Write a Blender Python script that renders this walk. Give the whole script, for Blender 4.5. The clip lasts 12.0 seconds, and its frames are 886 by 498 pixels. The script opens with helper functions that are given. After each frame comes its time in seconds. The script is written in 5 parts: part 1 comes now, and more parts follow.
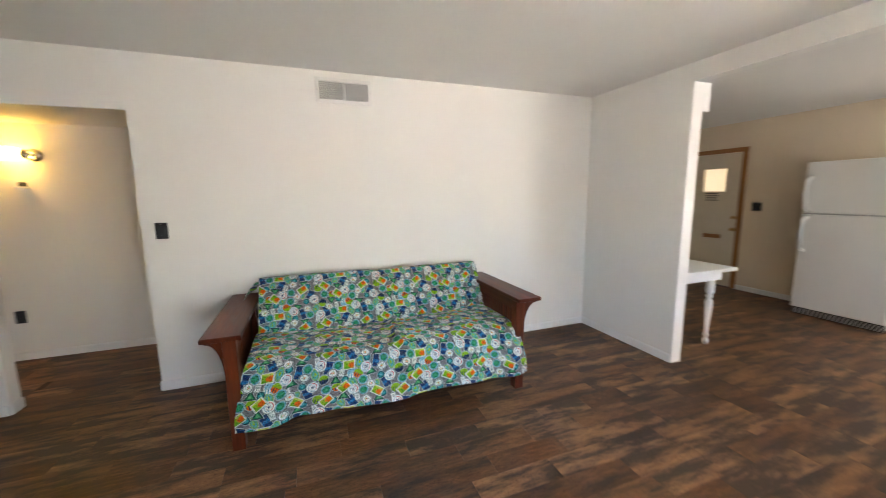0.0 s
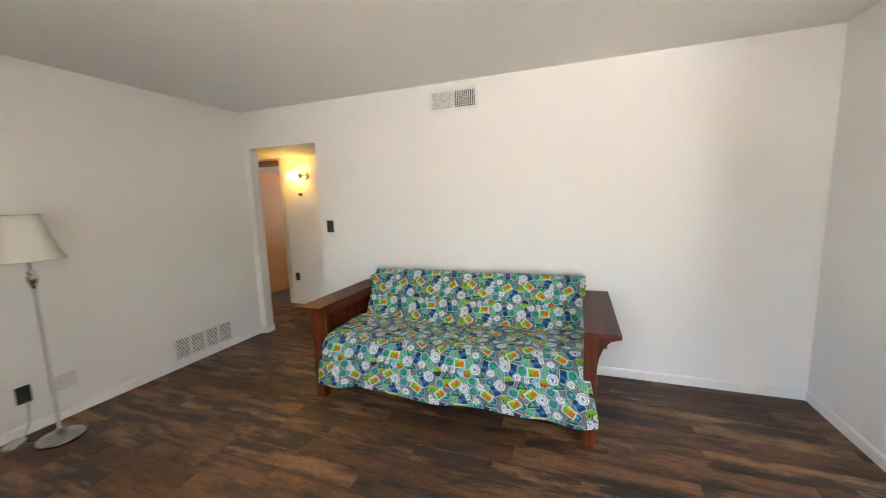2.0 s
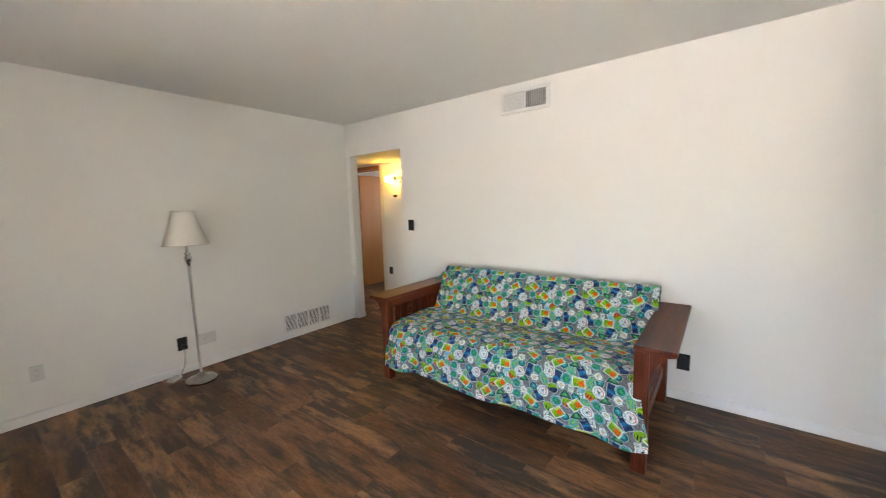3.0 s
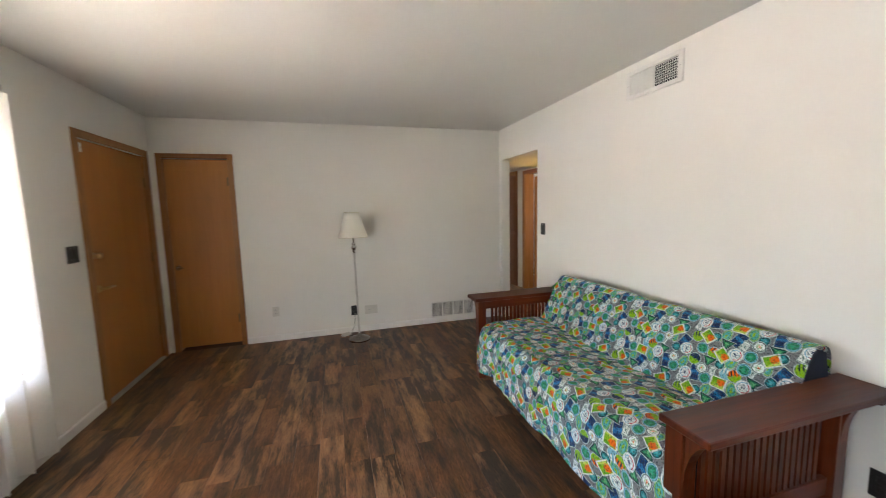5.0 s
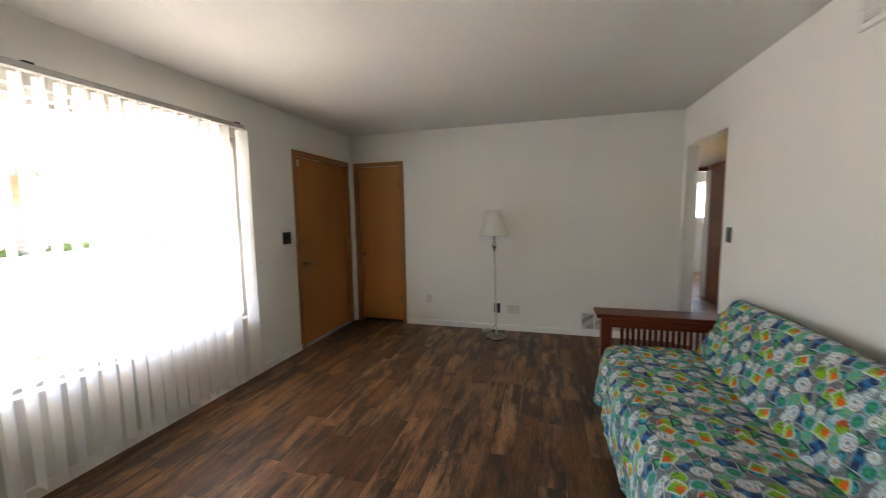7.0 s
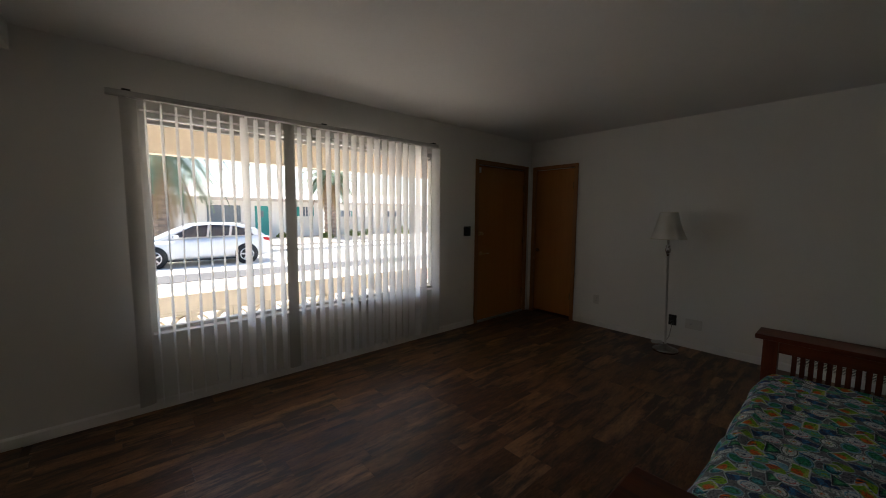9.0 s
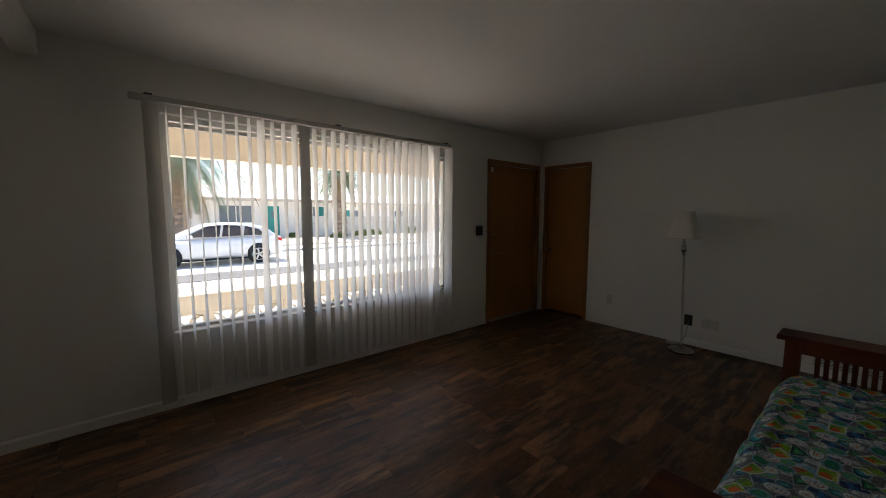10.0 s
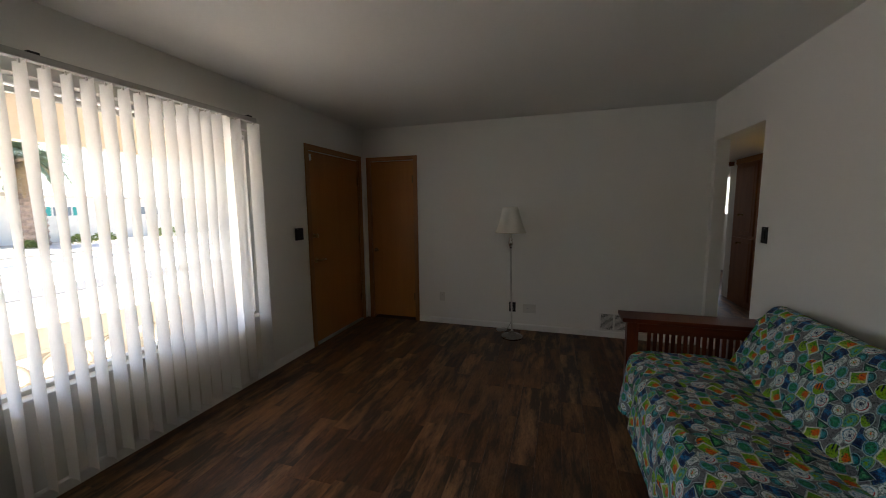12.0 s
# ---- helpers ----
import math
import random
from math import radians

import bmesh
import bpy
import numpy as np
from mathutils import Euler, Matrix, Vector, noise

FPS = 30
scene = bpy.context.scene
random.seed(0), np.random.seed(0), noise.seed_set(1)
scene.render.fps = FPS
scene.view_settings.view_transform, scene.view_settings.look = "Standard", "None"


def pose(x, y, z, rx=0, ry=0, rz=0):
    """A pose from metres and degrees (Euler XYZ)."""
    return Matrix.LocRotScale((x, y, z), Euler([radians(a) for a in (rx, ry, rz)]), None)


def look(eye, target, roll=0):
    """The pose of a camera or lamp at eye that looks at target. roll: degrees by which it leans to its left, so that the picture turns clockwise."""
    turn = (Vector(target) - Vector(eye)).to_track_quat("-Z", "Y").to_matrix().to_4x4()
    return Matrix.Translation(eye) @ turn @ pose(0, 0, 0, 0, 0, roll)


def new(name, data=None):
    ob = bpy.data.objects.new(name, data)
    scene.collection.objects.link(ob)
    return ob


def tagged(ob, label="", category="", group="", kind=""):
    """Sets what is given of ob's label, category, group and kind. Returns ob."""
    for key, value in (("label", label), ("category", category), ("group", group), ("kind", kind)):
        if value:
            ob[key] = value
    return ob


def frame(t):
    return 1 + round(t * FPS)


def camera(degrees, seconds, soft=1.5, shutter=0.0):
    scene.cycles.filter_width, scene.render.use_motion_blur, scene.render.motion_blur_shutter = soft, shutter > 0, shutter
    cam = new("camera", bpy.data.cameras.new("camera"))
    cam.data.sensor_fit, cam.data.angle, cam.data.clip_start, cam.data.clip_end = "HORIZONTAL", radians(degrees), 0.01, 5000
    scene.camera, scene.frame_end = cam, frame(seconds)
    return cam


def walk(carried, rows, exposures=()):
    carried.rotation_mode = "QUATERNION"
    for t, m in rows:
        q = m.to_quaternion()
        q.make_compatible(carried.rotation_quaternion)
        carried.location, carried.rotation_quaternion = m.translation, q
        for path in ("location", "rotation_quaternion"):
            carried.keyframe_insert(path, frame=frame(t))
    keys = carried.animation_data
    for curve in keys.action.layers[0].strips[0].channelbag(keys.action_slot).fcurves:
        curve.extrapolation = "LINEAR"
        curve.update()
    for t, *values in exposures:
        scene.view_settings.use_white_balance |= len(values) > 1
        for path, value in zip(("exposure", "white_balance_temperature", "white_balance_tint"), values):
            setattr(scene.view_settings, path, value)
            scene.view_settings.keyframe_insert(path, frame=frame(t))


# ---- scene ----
cam = camera(101.2, 12.0, soft=0.95, shutter=0.5)
PATH = [
    (0, (0.719, 0.21, 1.459), (1.404, 2.065, 1.163), -0.7),
    (0.5, (1.082, 0.238, 1.423), (1.33, 2.205, 1.162), -1.3),
    (1, (1.377, 0.297, 1.391), (1.308, 2.28, 1.134), -1.3),
    (1.5, (1.686, 0.326, 1.413), (1.335, 2.278, 1.152), -1.5),
    (2, (2.054, 0.333, 1.452), (1.367, 2.192, 1.185), -1.8),
    (2.5, (2.266, 0.347, 1.438), (1.303, 2.081, 1.182), -1.8),
    (4.5, (2.913, 1.048, 1.433), (1.122, 1.912, 1.214), -1.3),
    (5, (3.077, 1.316, 1.45), (1.169, 1.875, 1.234), -1.4),
    (5.5, (3.133, 1.497, 1.442), (1.161, 1.759, 1.234), -1.2),
    (6, (3.151, 1.655, 1.449), (1.161, 1.656, 1.25), -1.2),
    (6.5, (3.134, 1.922, 1.429), (1.164, 1.637, 1.238), -0.8),
    (7, (3.007, 2.046, 1.417), (1.093, 1.501, 1.225), -0.9),
    (7.5, (2.88, 2.33, 1.39), (1.142, 1.356, 1.216), -0.5),
    (9.5, (3.194, 2.771, 1.4), (1.911, 1.249, 1.212), 0.3),
    (10, (3.185, 2.733, 1.401), (1.908, 1.206, 1.212), 0.2),
    (10.5, (3.077, 2.592, 1.383), (1.745, 1.112, 1.191), 0.3),
    (11, (2.891, 2.417, 1.358), (1.27, 1.261, 1.17), -0.3),
    (11.5, (2.904, 2.113, 1.412), (1.068, 1.349, 1.196), -0.1),
    (12, (2.917, 1.963, 1.444), (1.021, 1.368, 1.218), -0.6),
]
WB = (6560, 11)
EXPOSURES = [(t, e, *WB) for t, e in ((0, 4.12), (2.5, 4.20), (4.5, 4.12), (5.5, 4.10), (6.5, 3.95), (7.0, 3.62), (7.5, 3.05), (7.7, 2.8), (9.3, 1.12), (10.5, 1.2), (11, 1.35), (11.5, 1.5), (12, 1.88))]
walk(cam, [(t, look(eye, target, roll)) for t, eye, target, roll in PATH], EXPOSURES)

# ---- light ----
world = bpy.data.worlds.new("sky")
scene.world = world
world.use_nodes = True
wn = world.node_tree.nodes
sky = wn.new("ShaderNodeTexSky")
sky.sky_type = "NISHITA"
sky.sun_disc = False
sky.sun_elevation, sky.sun_rotation = radians(60), radians(165)
world.node_tree.links.new(sky.outputs[0], wn["Background"].inputs[0])
wn["Background"].inputs[1].default_value = 0.15
sun = new("sun", bpy.data.lights.new("sun", "SUN"))
sun.data.energy, sun.data.angle, sun.data.color = 5.0, radians(0.53), (1.0, 0.965, 0.91)
sun.matrix_world = look((1.9, -7.1, 12.7), (0, 0, 0))

# daylight of the bedroom window, plus added fills for unseen kitchen and back-bedroom windows
for nm, at, to, sx, sy, en in (("kitchen_daylight", (5.35, -0.43, 1.5), (5.45, 3.0, 1.1), 1.1, 1.0, 1.25),
                               ("bedroom_daylight", (-6.50, 5.40, 1.64), (-4.0, 4.6, 0.8), 1.5, 0.8, 1.6),
                               # added fill that lights the open door leaf; its window is assumed
                               ("back_bedroom_daylight", (-1.0, 7.05, 1.5), (-2.7, 5.2, 1.0), 0.9, 0.9, 0.45)):
    lamp = new(nm, bpy.data.lights.new(nm, "AREA"))
    lamp.data.shape, lamp.data.size, lamp.data.size_y, lamp.data.energy = "RECTANGLE", sx, sy, en
    # the added back bedroom lamp is tinted warm to turn the leaf orange
    lamp.data.color = (1.0, 0.80, 0.58) if nm == "back_bedroom_daylight" else (1.0, 1.0, 1.0)
    lamp.matrix_world = look(at, to)


# ---- materials ----
def nodes_of(name):
    m = bpy.data.materials.new(name)
    m.use_nodes = True
    return m, m.node_tree.nodes, m.node_tree.links, m.node_tree.nodes["Principled BSDF"]


def mix_rgb(n, l, kind, fac, a, b):
    x = n.new("ShaderNodeMix")
    x.data_type, x.blend_type = "RGBA", kind
    for sock, v in ((x.inputs[0], fac), (x.inputs[6], a), (x.inputs[7], b)):
        if isinstance(v, (int, float)):
            sock.default_value = v
        elif isinstance(v, tuple):
            sock.default_value = (*v[:3], 1)
        else:
            l.new(v, sock)
    return x.outputs[2]


def arith(n, l, op, a, b=0.0, c=0.0):
    x = n.new("ShaderNodeMath")
    x.operation = op
    for sock, v in zip(x.inputs, (a, b, c)):
        if isinstance(v, (int, float)):
            sock.default_value = v
        else:
            l.new(v, sock)
    return x.outputs[0]


def noise_tex(n, l, vec, scale, detail=4.0, rough=0.6):
    x = n.new("ShaderNodeTexNoise")
    x.inputs["Scale"].default_value, x.inputs["Detail"].default_value, x.inputs["Roughness"].default_value = scale, detail, rough
    if vec is not None:
        l.new(vec, x.inputs["Vector"])
    return x.outputs[0]


def coords(n, l, stretch=(1, 1, 1), out="Object"):
    t, m = n.new("ShaderNodeTexCoord"), n.new("ShaderNodeMapping")
    m.inputs["Scale"].default_value = stretch
    l.new(t.outputs[out], m.inputs["Vector"])
    return m.outputs[0]


def ramp(n, l, fac, stops):
    x = n.new("ShaderNodeValToRGB")
    while len(x.color_ramp.elements) < len(stops):
        x.color_ramp.elements.new(0.5)
    for e, (p, c) in zip(x.color_ramp.elements, stops):
        e.position, e.color = p, (*c, 1) if len(c) == 3 else c
    l.new(fac, x.inputs[0])
    return x.outputs[0]


def bump_to(n, l, p, height, strength, dist=0.01):
    b = n.new("ShaderNodeBump")
    b.inputs["Strength"].default_value, b.inputs["Distance"].default_value = strength, dist
    l.new(height, b.inputs["Height"])
    l.new(b.outputs[0], p.inputs["Normal"])


def plain(name, col, rough=0.5, metal=0.0, var=0.10, scale=6.0, bump=0.1, bscale=120.0, bdist=0.002, stretch=(1, 1, 1), spec=0.5):
    """A surface of one colour with stains at a coarse scale and grain at a fine one."""
    m, n, l, p = nodes_of(name)
    v = coords(n, l, stretch)
    big, fine = noise_tex(n, l, v, scale, 3), noise_tex(n, l, v, bscale, 2)
    both = arith(n, l, "ADD", arith(n, l, "MULTIPLY", big, 0.7), arith(n, l, "MULTIPLY", fine, 0.3))
    lo, hi = tuple(c * (1 - var) for c in col), tuple(min(1, c * (1 + var)) for c in col)
    l.new(ramp(n, l, both, ((0.3, lo), (0.7, hi))), p.inputs["Base Color"])
    l.new(arith(n, l, "MULTIPLY_ADD", big, 0.25 * rough, rough * 0.87), p.inputs["Roughness"])
    p.inputs["Metallic"].default_value, p.inputs["Specular IOR Level"].default_value = metal, spec
    if bump:
        bump_to(n, l, p, fine, bump, bdist)
    return m


def wood(name, dark, light, rough, along="z", scale=1.0, coat=0.0):
    m, n, l, p = nodes_of(name)
    s = {"x": (0.06, 1, 1), "y": (1, 0.06, 1), "z": (1, 1, 0.06)}[along]
    v = coords(n, l, tuple(k * scale for k in s))
    info = n.new("ShaderNodeObjectInfo")
    add = n.new("ShaderNodeVectorMath")
    add.operation = "ADD"
    l.new(v, add.inputs[0])
    l.new(info.outputs["Random"], add.inputs[1])
    g1, g2 = noise_tex(n, l, add.outputs[0], 14, 5, 0.65), noise_tex(n, l, add.outputs[0], 110, 3)
    f = arith(n, l, "ADD", arith(n, l, "MULTIPLY", g1, 0.75), arith(n, l, "MULTIPLY", g2, 0.25))
    l.new(ramp(n, l, f, ((0.32, dark), (0.68, light))), p.inputs["Base Color"])
    l.new(arith(n, l, "MULTIPLY_ADD", g2, 0.2, rough - 0.1), p.inputs["Roughness"])
    p.inputs["Coat Weight"].default_value = coat
    p.inputs["Coat Roughness"].default_value = 0.2
    bump_to(n, l, p, g2, 0.12, 0.002)
    return m


WALL = plain("wall_paint", (0.780, 0.763, 0.722), 0.55, var=0.025, scale=1.3, bump=0.12, bscale=70, bdist=0.003)
CEIL = plain("ceiling_paint", (0.76, 0.745, 0.715), 0.75, var=0.03, scale=1.1, bump=0.25, bscale=45, bdist=0.004)
KITCHEN = plain("kitchen_paint", (0.70, 0.58, 0.43), 0.6, var=0.03, scale=1.5, bump=0.12, bscale=70, bdist=0.003)
TRIM = plain("white_trim", (0.80, 0.79, 0.77), 0.35, var=0.04, scale=9, bump=0.05)
WHITE_METAL = plain("white_enamel", (0.74, 0.73, 0.70), 0.4, var=0.05, scale=20, bump=0.03)
DARK = plain("dark_plastic", (0.012, 0.012, 0.013), 0.35, var=0.2, scale=30, bump=0.02)
# near-black paint for the shade inside ducts and outlet slots
VOID_SHADE = plain("painted_void_shade", (0.012, 0.012, 0.012), 0.8, var=0.2)
DOOR = wood("door_veneer", (0.375, 0.148, 0.036), (0.440, 0.183, 0.046), 0.42, "z", 0.6)
CASING = wood("casing_wood", (0.27, 0.115, 0.034), (0.38, 0.175, 0.058), 0.42, "z")
CASING_X = wood("casing_wood_level", (0.27, 0.115, 0.034), (0.38, 0.175, 0.058), 0.42, "x")
CASING_Y = wood("casing_wood_cross", (0.27, 0.115, 0.034), (0.38, 0.175, 0.058), 0.42, "y")
CABINET = wood("cabinet_wood", (0.17, 0.06, 0.024), (0.28, 0.11, 0.045), 0.4, "z")
FUTON = wood("futon_wood", (0.040, 0.0058, 0.0015), (0.150, 0.0280, 0.0052), 0.44, "z", 1.0, 0.18)
FUTON_Y = wood("futon_wood_level", (0.040, 0.0058, 0.0015), (0.150, 0.0280, 0.0052), 0.44, "y", 1.0, 0.10)
FUTON_X = wood("futon_wood_long", (0.040, 0.0058, 0.0015), (0.150, 0.0280, 0.0052), 0.44, "x", 1.0, 0.08)
VARNISHED = wood("varnished_jamb", (0.33, 0.125, 0.029), (0.45, 0.190, 0.048), 0.25, "z", 0.6, 0.25)
WALLTRIM = plain("cream_trim", (0.74, 0.68, 0.57), 0.45, var=0.04, scale=9, bump=0.05)
for mt in (DOOR, CASING, CASING_X, CASING_Y, CABINET, FUTON, FUTON_X, FUTON_Y):
    mt.node_tree.nodes["Principled BSDF"].inputs["Specular IOR Level"].default_value = 0.28
NICKEL = plain("brushed_nickel", (0.60, 0.58, 0.55), 0.27, 1.0, var=0.06, scale=30, bump=0.03)
POLE = plain("satin_nickel_pole", (0.60, 0.58, 0.55), 0.45, 0.55, var=0.06, scale=30, bump=0.03)
BRASS = plain("brass", (0.50, 0.31, 0.12), 0.30, 1.0, var=0.1, scale=40, bump=0.03)
STEEL = plain("grey_rail", (0.50, 0.49, 0.47), 0.45, 0.3, var=0.06, bump=0.03)
ALU = plain("aluminium_sill", (0.45, 0.45, 0.44), 0.4, 0.9, var=0.1)
PLATE = plain("pale_plate_plastic", (0.64, 0.62, 0.57), 0.4, var=0.03, scale=20, bump=0.02)
FRIDGE = plain("fridge_enamel", (0.74, 0.72, 0.68), 0.35, var=0.02, scale=3, bump=0.2, bscale=260, bdist=0.001)
BEIGE_DOOR = plain("beige_door_paint", (0.66, 0.58, 0.46), 0.45, var=0.04, scale=5)


def cloth(name, col, through_part, see, rough=0.9):
    m, n, l, p = nodes_of(name)
    v = coords(n, l, (1, 1, 0.25))
    w = noise_tex(n, l, v, 240, 2)
    c = ramp(n, l, w, ((0.3, tuple(k * 0.93 for k in col)), (0.7, col)))
    p.inputs["Roughness"].default_value = rough
    p.inputs["Specular IOR Level"].default_value = 0.15
    l.new(c, p.inputs["Base Color"])
    t, tr = n.new("ShaderNodeBsdfTranslucent"), n.new("ShaderNodeBsdfTransparent")
    a, b = n.new("ShaderNodeMixShader"), n.new("ShaderNodeMixShader")
    l.new(c, t.inputs[0])
    a.inputs[0].default_value, b.inputs[0].default_value = through_part, see
    l.new(p.outputs[0], a.inputs[1]), l.new(t.outputs[0], a.inputs[2])
    l.new(a.outputs[0], b.inputs[1]), l.new(tr.outputs[0], b.inputs[2])
    l.new(b.outputs[0], n["Material Output"].inputs[0])
    return m


SHEER = cloth("sheer_vane_fabric", (0.985, 0.98, 0.97), 0.82, 0.05)
DENSE = cloth("dense_vane_fabric", (0.55, 0.53, 0.49), 0.06, 0.0)
SHADE = cloth("lampshade_fabric", (0.93, 0.90, 0.83), 0.38, 0.0)


def glass(name, tint=(1, 1, 1), rough=0.0):
    m, n, l, p = nodes_of(name)
    p.inputs["Base Color"].default_value = (*tint, 1)
    p.inputs["Roughness"].default_value, p.inputs["Transmission Weight"].default_value, p.inputs["IOR"].default_value = rough, 1.0, 1.03
    return m


GLASS = glass("window_glass")


def glow(name, col, strength):
    m, n, l, p = nodes_of(name)
    p.inputs["Base Color"].default_value = (0.9, 0.85, 0.75, 1)
    p.inputs["Emission Color"].default_value = (*col, 1)
    p.inputs["Emission Strength"].default_value = strength
    return m


GLOBE = glow("lit_glass_globe", (1.0, 0.56, 0.085), 2.0)


# ---- makers ----
def box(bm, x0, x1, y0, y1, z0, z1, bevel=0.0, seg=2):
    r = bmesh.ops.create_cube(bm, size=1.0, matrix=Matrix.LocRotScale(((x0 + x1) / 2, (y0 + y1) / 2, (z0 + z1) / 2), None, (abs(x1 - x0), abs(y1 - y0), abs(z1 - z0))))
    if bevel:
        edges = list({e for v in r["verts"] for e in v.link_edges})
        bmesh.ops.bevel(bm, geom=edges, offset=bevel, segments=seg, profile=0.5, affect="EDGES")
    return bm


def boxed(*a, **k):
    return box(bmesh.new(), *a, **k)


def lathe(profile, seg=28, at=(0, 0, 0)):
    """A turned body from (radius, height) pairs, round an upright axis."""
    bm = bmesh.new()
    rings = []
    for r, z in profile:
        rings.append([bm.verts.new((at[0] + max(r, 1e-4) * math.cos(2 * math.pi * i / seg), at[1] + max(r, 1e-4) * math.sin(2 * math.pi * i / seg), at[2] + z)) for i in range(seg)])
    for a, b in zip(rings, rings[1:]):
        for i in range(seg):
            f = bm.faces.new((a[i], a[(i + 1) % seg], b[(i + 1) % seg], b[i]))
            f.smooth = True
    return bm


def tube(points, r, seg=10):
    """A round bar along a line of points."""
    bm = bmesh.new()
    pts = [Vector(p) for p in points]
    rings = []
    for i, p in enumerate(pts):
        d = (pts[min(i + 1, len(pts) - 1)] - pts[max(i - 1, 0)]).normalized()
        q = d.to_track_quat("Z", "Y")
        rr = r[i] if isinstance(r, (list, tuple)) else r
        rings.append([bm.verts.new(p + q @ Vector((rr * math.cos(2 * math.pi * k / seg), rr * math.sin(2 * math.pi * k / seg), 0))) for k in range(seg)])
    for a, b in zip(rings, rings[1:]):
        for k in range(seg):
            bm.faces.new((a[k], a[(k + 1) % seg], b[(k + 1) % seg], b[k])).smooth = True
    for ring, rev in ((rings[0], True), (rings[-1], False)):
        bm.faces.new(ring[::-1] if rev else ring)
    return bm


def turn(bm, m):
    bmesh.ops.transform(bm, matrix=m, verts=bm.verts)
    return bm


def prism(outline, axis, a0, a1):
    """A flat outline pushed along an axis from a0 to a1."""
    bm = bmesh.new()
    put = {"x": lambda u, v, a: (a, u, v), "y": lambda u, v, a: (u, a, v), "z": lambda u, v, a: (u, v, a)}[axis]
    lo = [bm.verts.new(put(u, v, a0)) for u, v in outline]
    hi = [bm.verts.new(put(u, v, a1)) for u, v in outline]
    k = len(outline)
    for i in range(k):
        bm.faces.new((lo[i], lo[(i + 1) % k], hi[(i + 1) % k], hi[i]))
    bm.faces.new(lo[::-1]), bm.faces.new(hi)
    bmesh.ops.recalc_face_normals(bm, faces=bm.faces)
    return bm


def mesh_of(name, bm, material):
    me = bpy.data.meshes.new(name)
    bm.normal_update()
    bm.to_mesh(me)
    bm.free()
    me.materials.append(material)
    return me


def part(name, bm, material, parent, label=""):
    ob = new(name, mesh_of(name, bm, material))
    ob.parent = parent
    return tagged(ob, label)


def solid(name, bm, material, label="", category="", group="", kind=""):
    return tagged(new(name, mesh_of(name, bm, material)), label, category, group, kind)


def thing(name, at, label, category, group="", kind=""):
    ob = new(name)
    ob.location = at
    ob.empty_display_size = 0.1
    return tagged(ob, label, category, group, kind)


def wall(name, along, a0, a1, p0, p1, z0, z1, material, label, holes=()):
    """An upright wall along x or y from a0 to a1, between the planes p0 and p1, with holes (a, a, z, z) right through."""
    bm = bmesh.new()
    cuts_a = sorted({a0, a1, *(h for q in holes for h in q[:2])})
    cuts_z = sorted({z0, z1, *(h for q in holes for h in q[2:])})
    for u0, u1 in zip(cuts_a, cuts_a[1:]):
        for v0, v1 in zip(cuts_z, cuts_z[1:]):
            mu, mv = (u0 + u1) / 2, (v0 + v1) / 2
            if any(h[0] < mu < h[1] and h[2] < mv < h[3] for h in holes):
                continue
            if along == "x":
                box(bm, u0, u1, p0, p1, v0, v1)
            else:
                box(bm, p0, p1, u0, u1, v0, v1)
    bmesh.ops.remove_doubles(bm, verts=bm.verts, dist=1e-5)
    return solid(name, bm, material, label, "wall", kind="structure")


# ---- the large structure ----
W, E, S, N, H = -1.342, 3.572, -0.445, 3.40, 2.44
T = 0.11
HN = 4.52                      # far wall of the hall
HW = -3.80                     # end of the hall
KE, KN = 6.68, 5.2             # kitchen
WX0, WX1, WZ0, WZ1 = 0.425, 3.03, 0.535, 2.085
FDX0, FDX1 = -1.218, -0.248    # front door opening
CDY0, CDY1 = -0.342, 0.252     # closet door opening
DH = 2.035
OPX0, OPX1, OPZ = -1.268, -0.405, 2.057
HC = 2.11                      # hall ceiling

wall("wall_north", "x", W - T, KE, N, N + T, 0, H, WALL, "smooth off-white painted wall behind the futon",
     [(OPX0, OPX1, 0, OPZ), (E + T + 0.02, KE, 0, H)])
wall("wall_west", "y", S - 0.10, N, W - T, W, 0, H, WALL, "off-white painted wall behind the floor lamp", [(CDY0, CDY1, 0, DH)])
wall("wall_south", "x", W - T, KE + T, S - 0.15, S, -0.3, H, WALL, "off-white painted wall with the picture window",
     # the last opening is unseen, added for the kitchen fill lamp
     [(WX0, WX1, WZ0, WZ1), (FDX0, FDX1, 0, DH), (4.8, 5.9, 1.0, 2.0)])
wall("wall_east", "y", 2.315, N, E, E + 0.10, 0, H, WALL, "short off-white painted wall beside the kitchen opening")
solid("beam", boxed(E, E + 0.10, S, 2.315, 2.30, H), WALL, "off-white painted header over the wide kitchen opening", "beam", kind="structure")
solid("ceiling", boxed(W - T, KE + T, S - 0.15, N + 0.003, H, H + 0.12), CEIL, "off-white lightly textured ceiling", "ceiling", kind="structure")
# end cap of the short wall: a white board with a thicker block under the header
cap = thing("trim_1", (E, 2.315, 0), "glossy white painted end board of the short wall", "trim", kind="structure")
part("board", boxed(-0.006, 0.106, -0.016, 0.0, 0.0, 2.298, bevel=0.004), TRIM, cap)
part("block", boxed(0.106, 0.185, -0.016, 0.06, 2.08, 2.298, bevel=0.004), TRIM, cap)

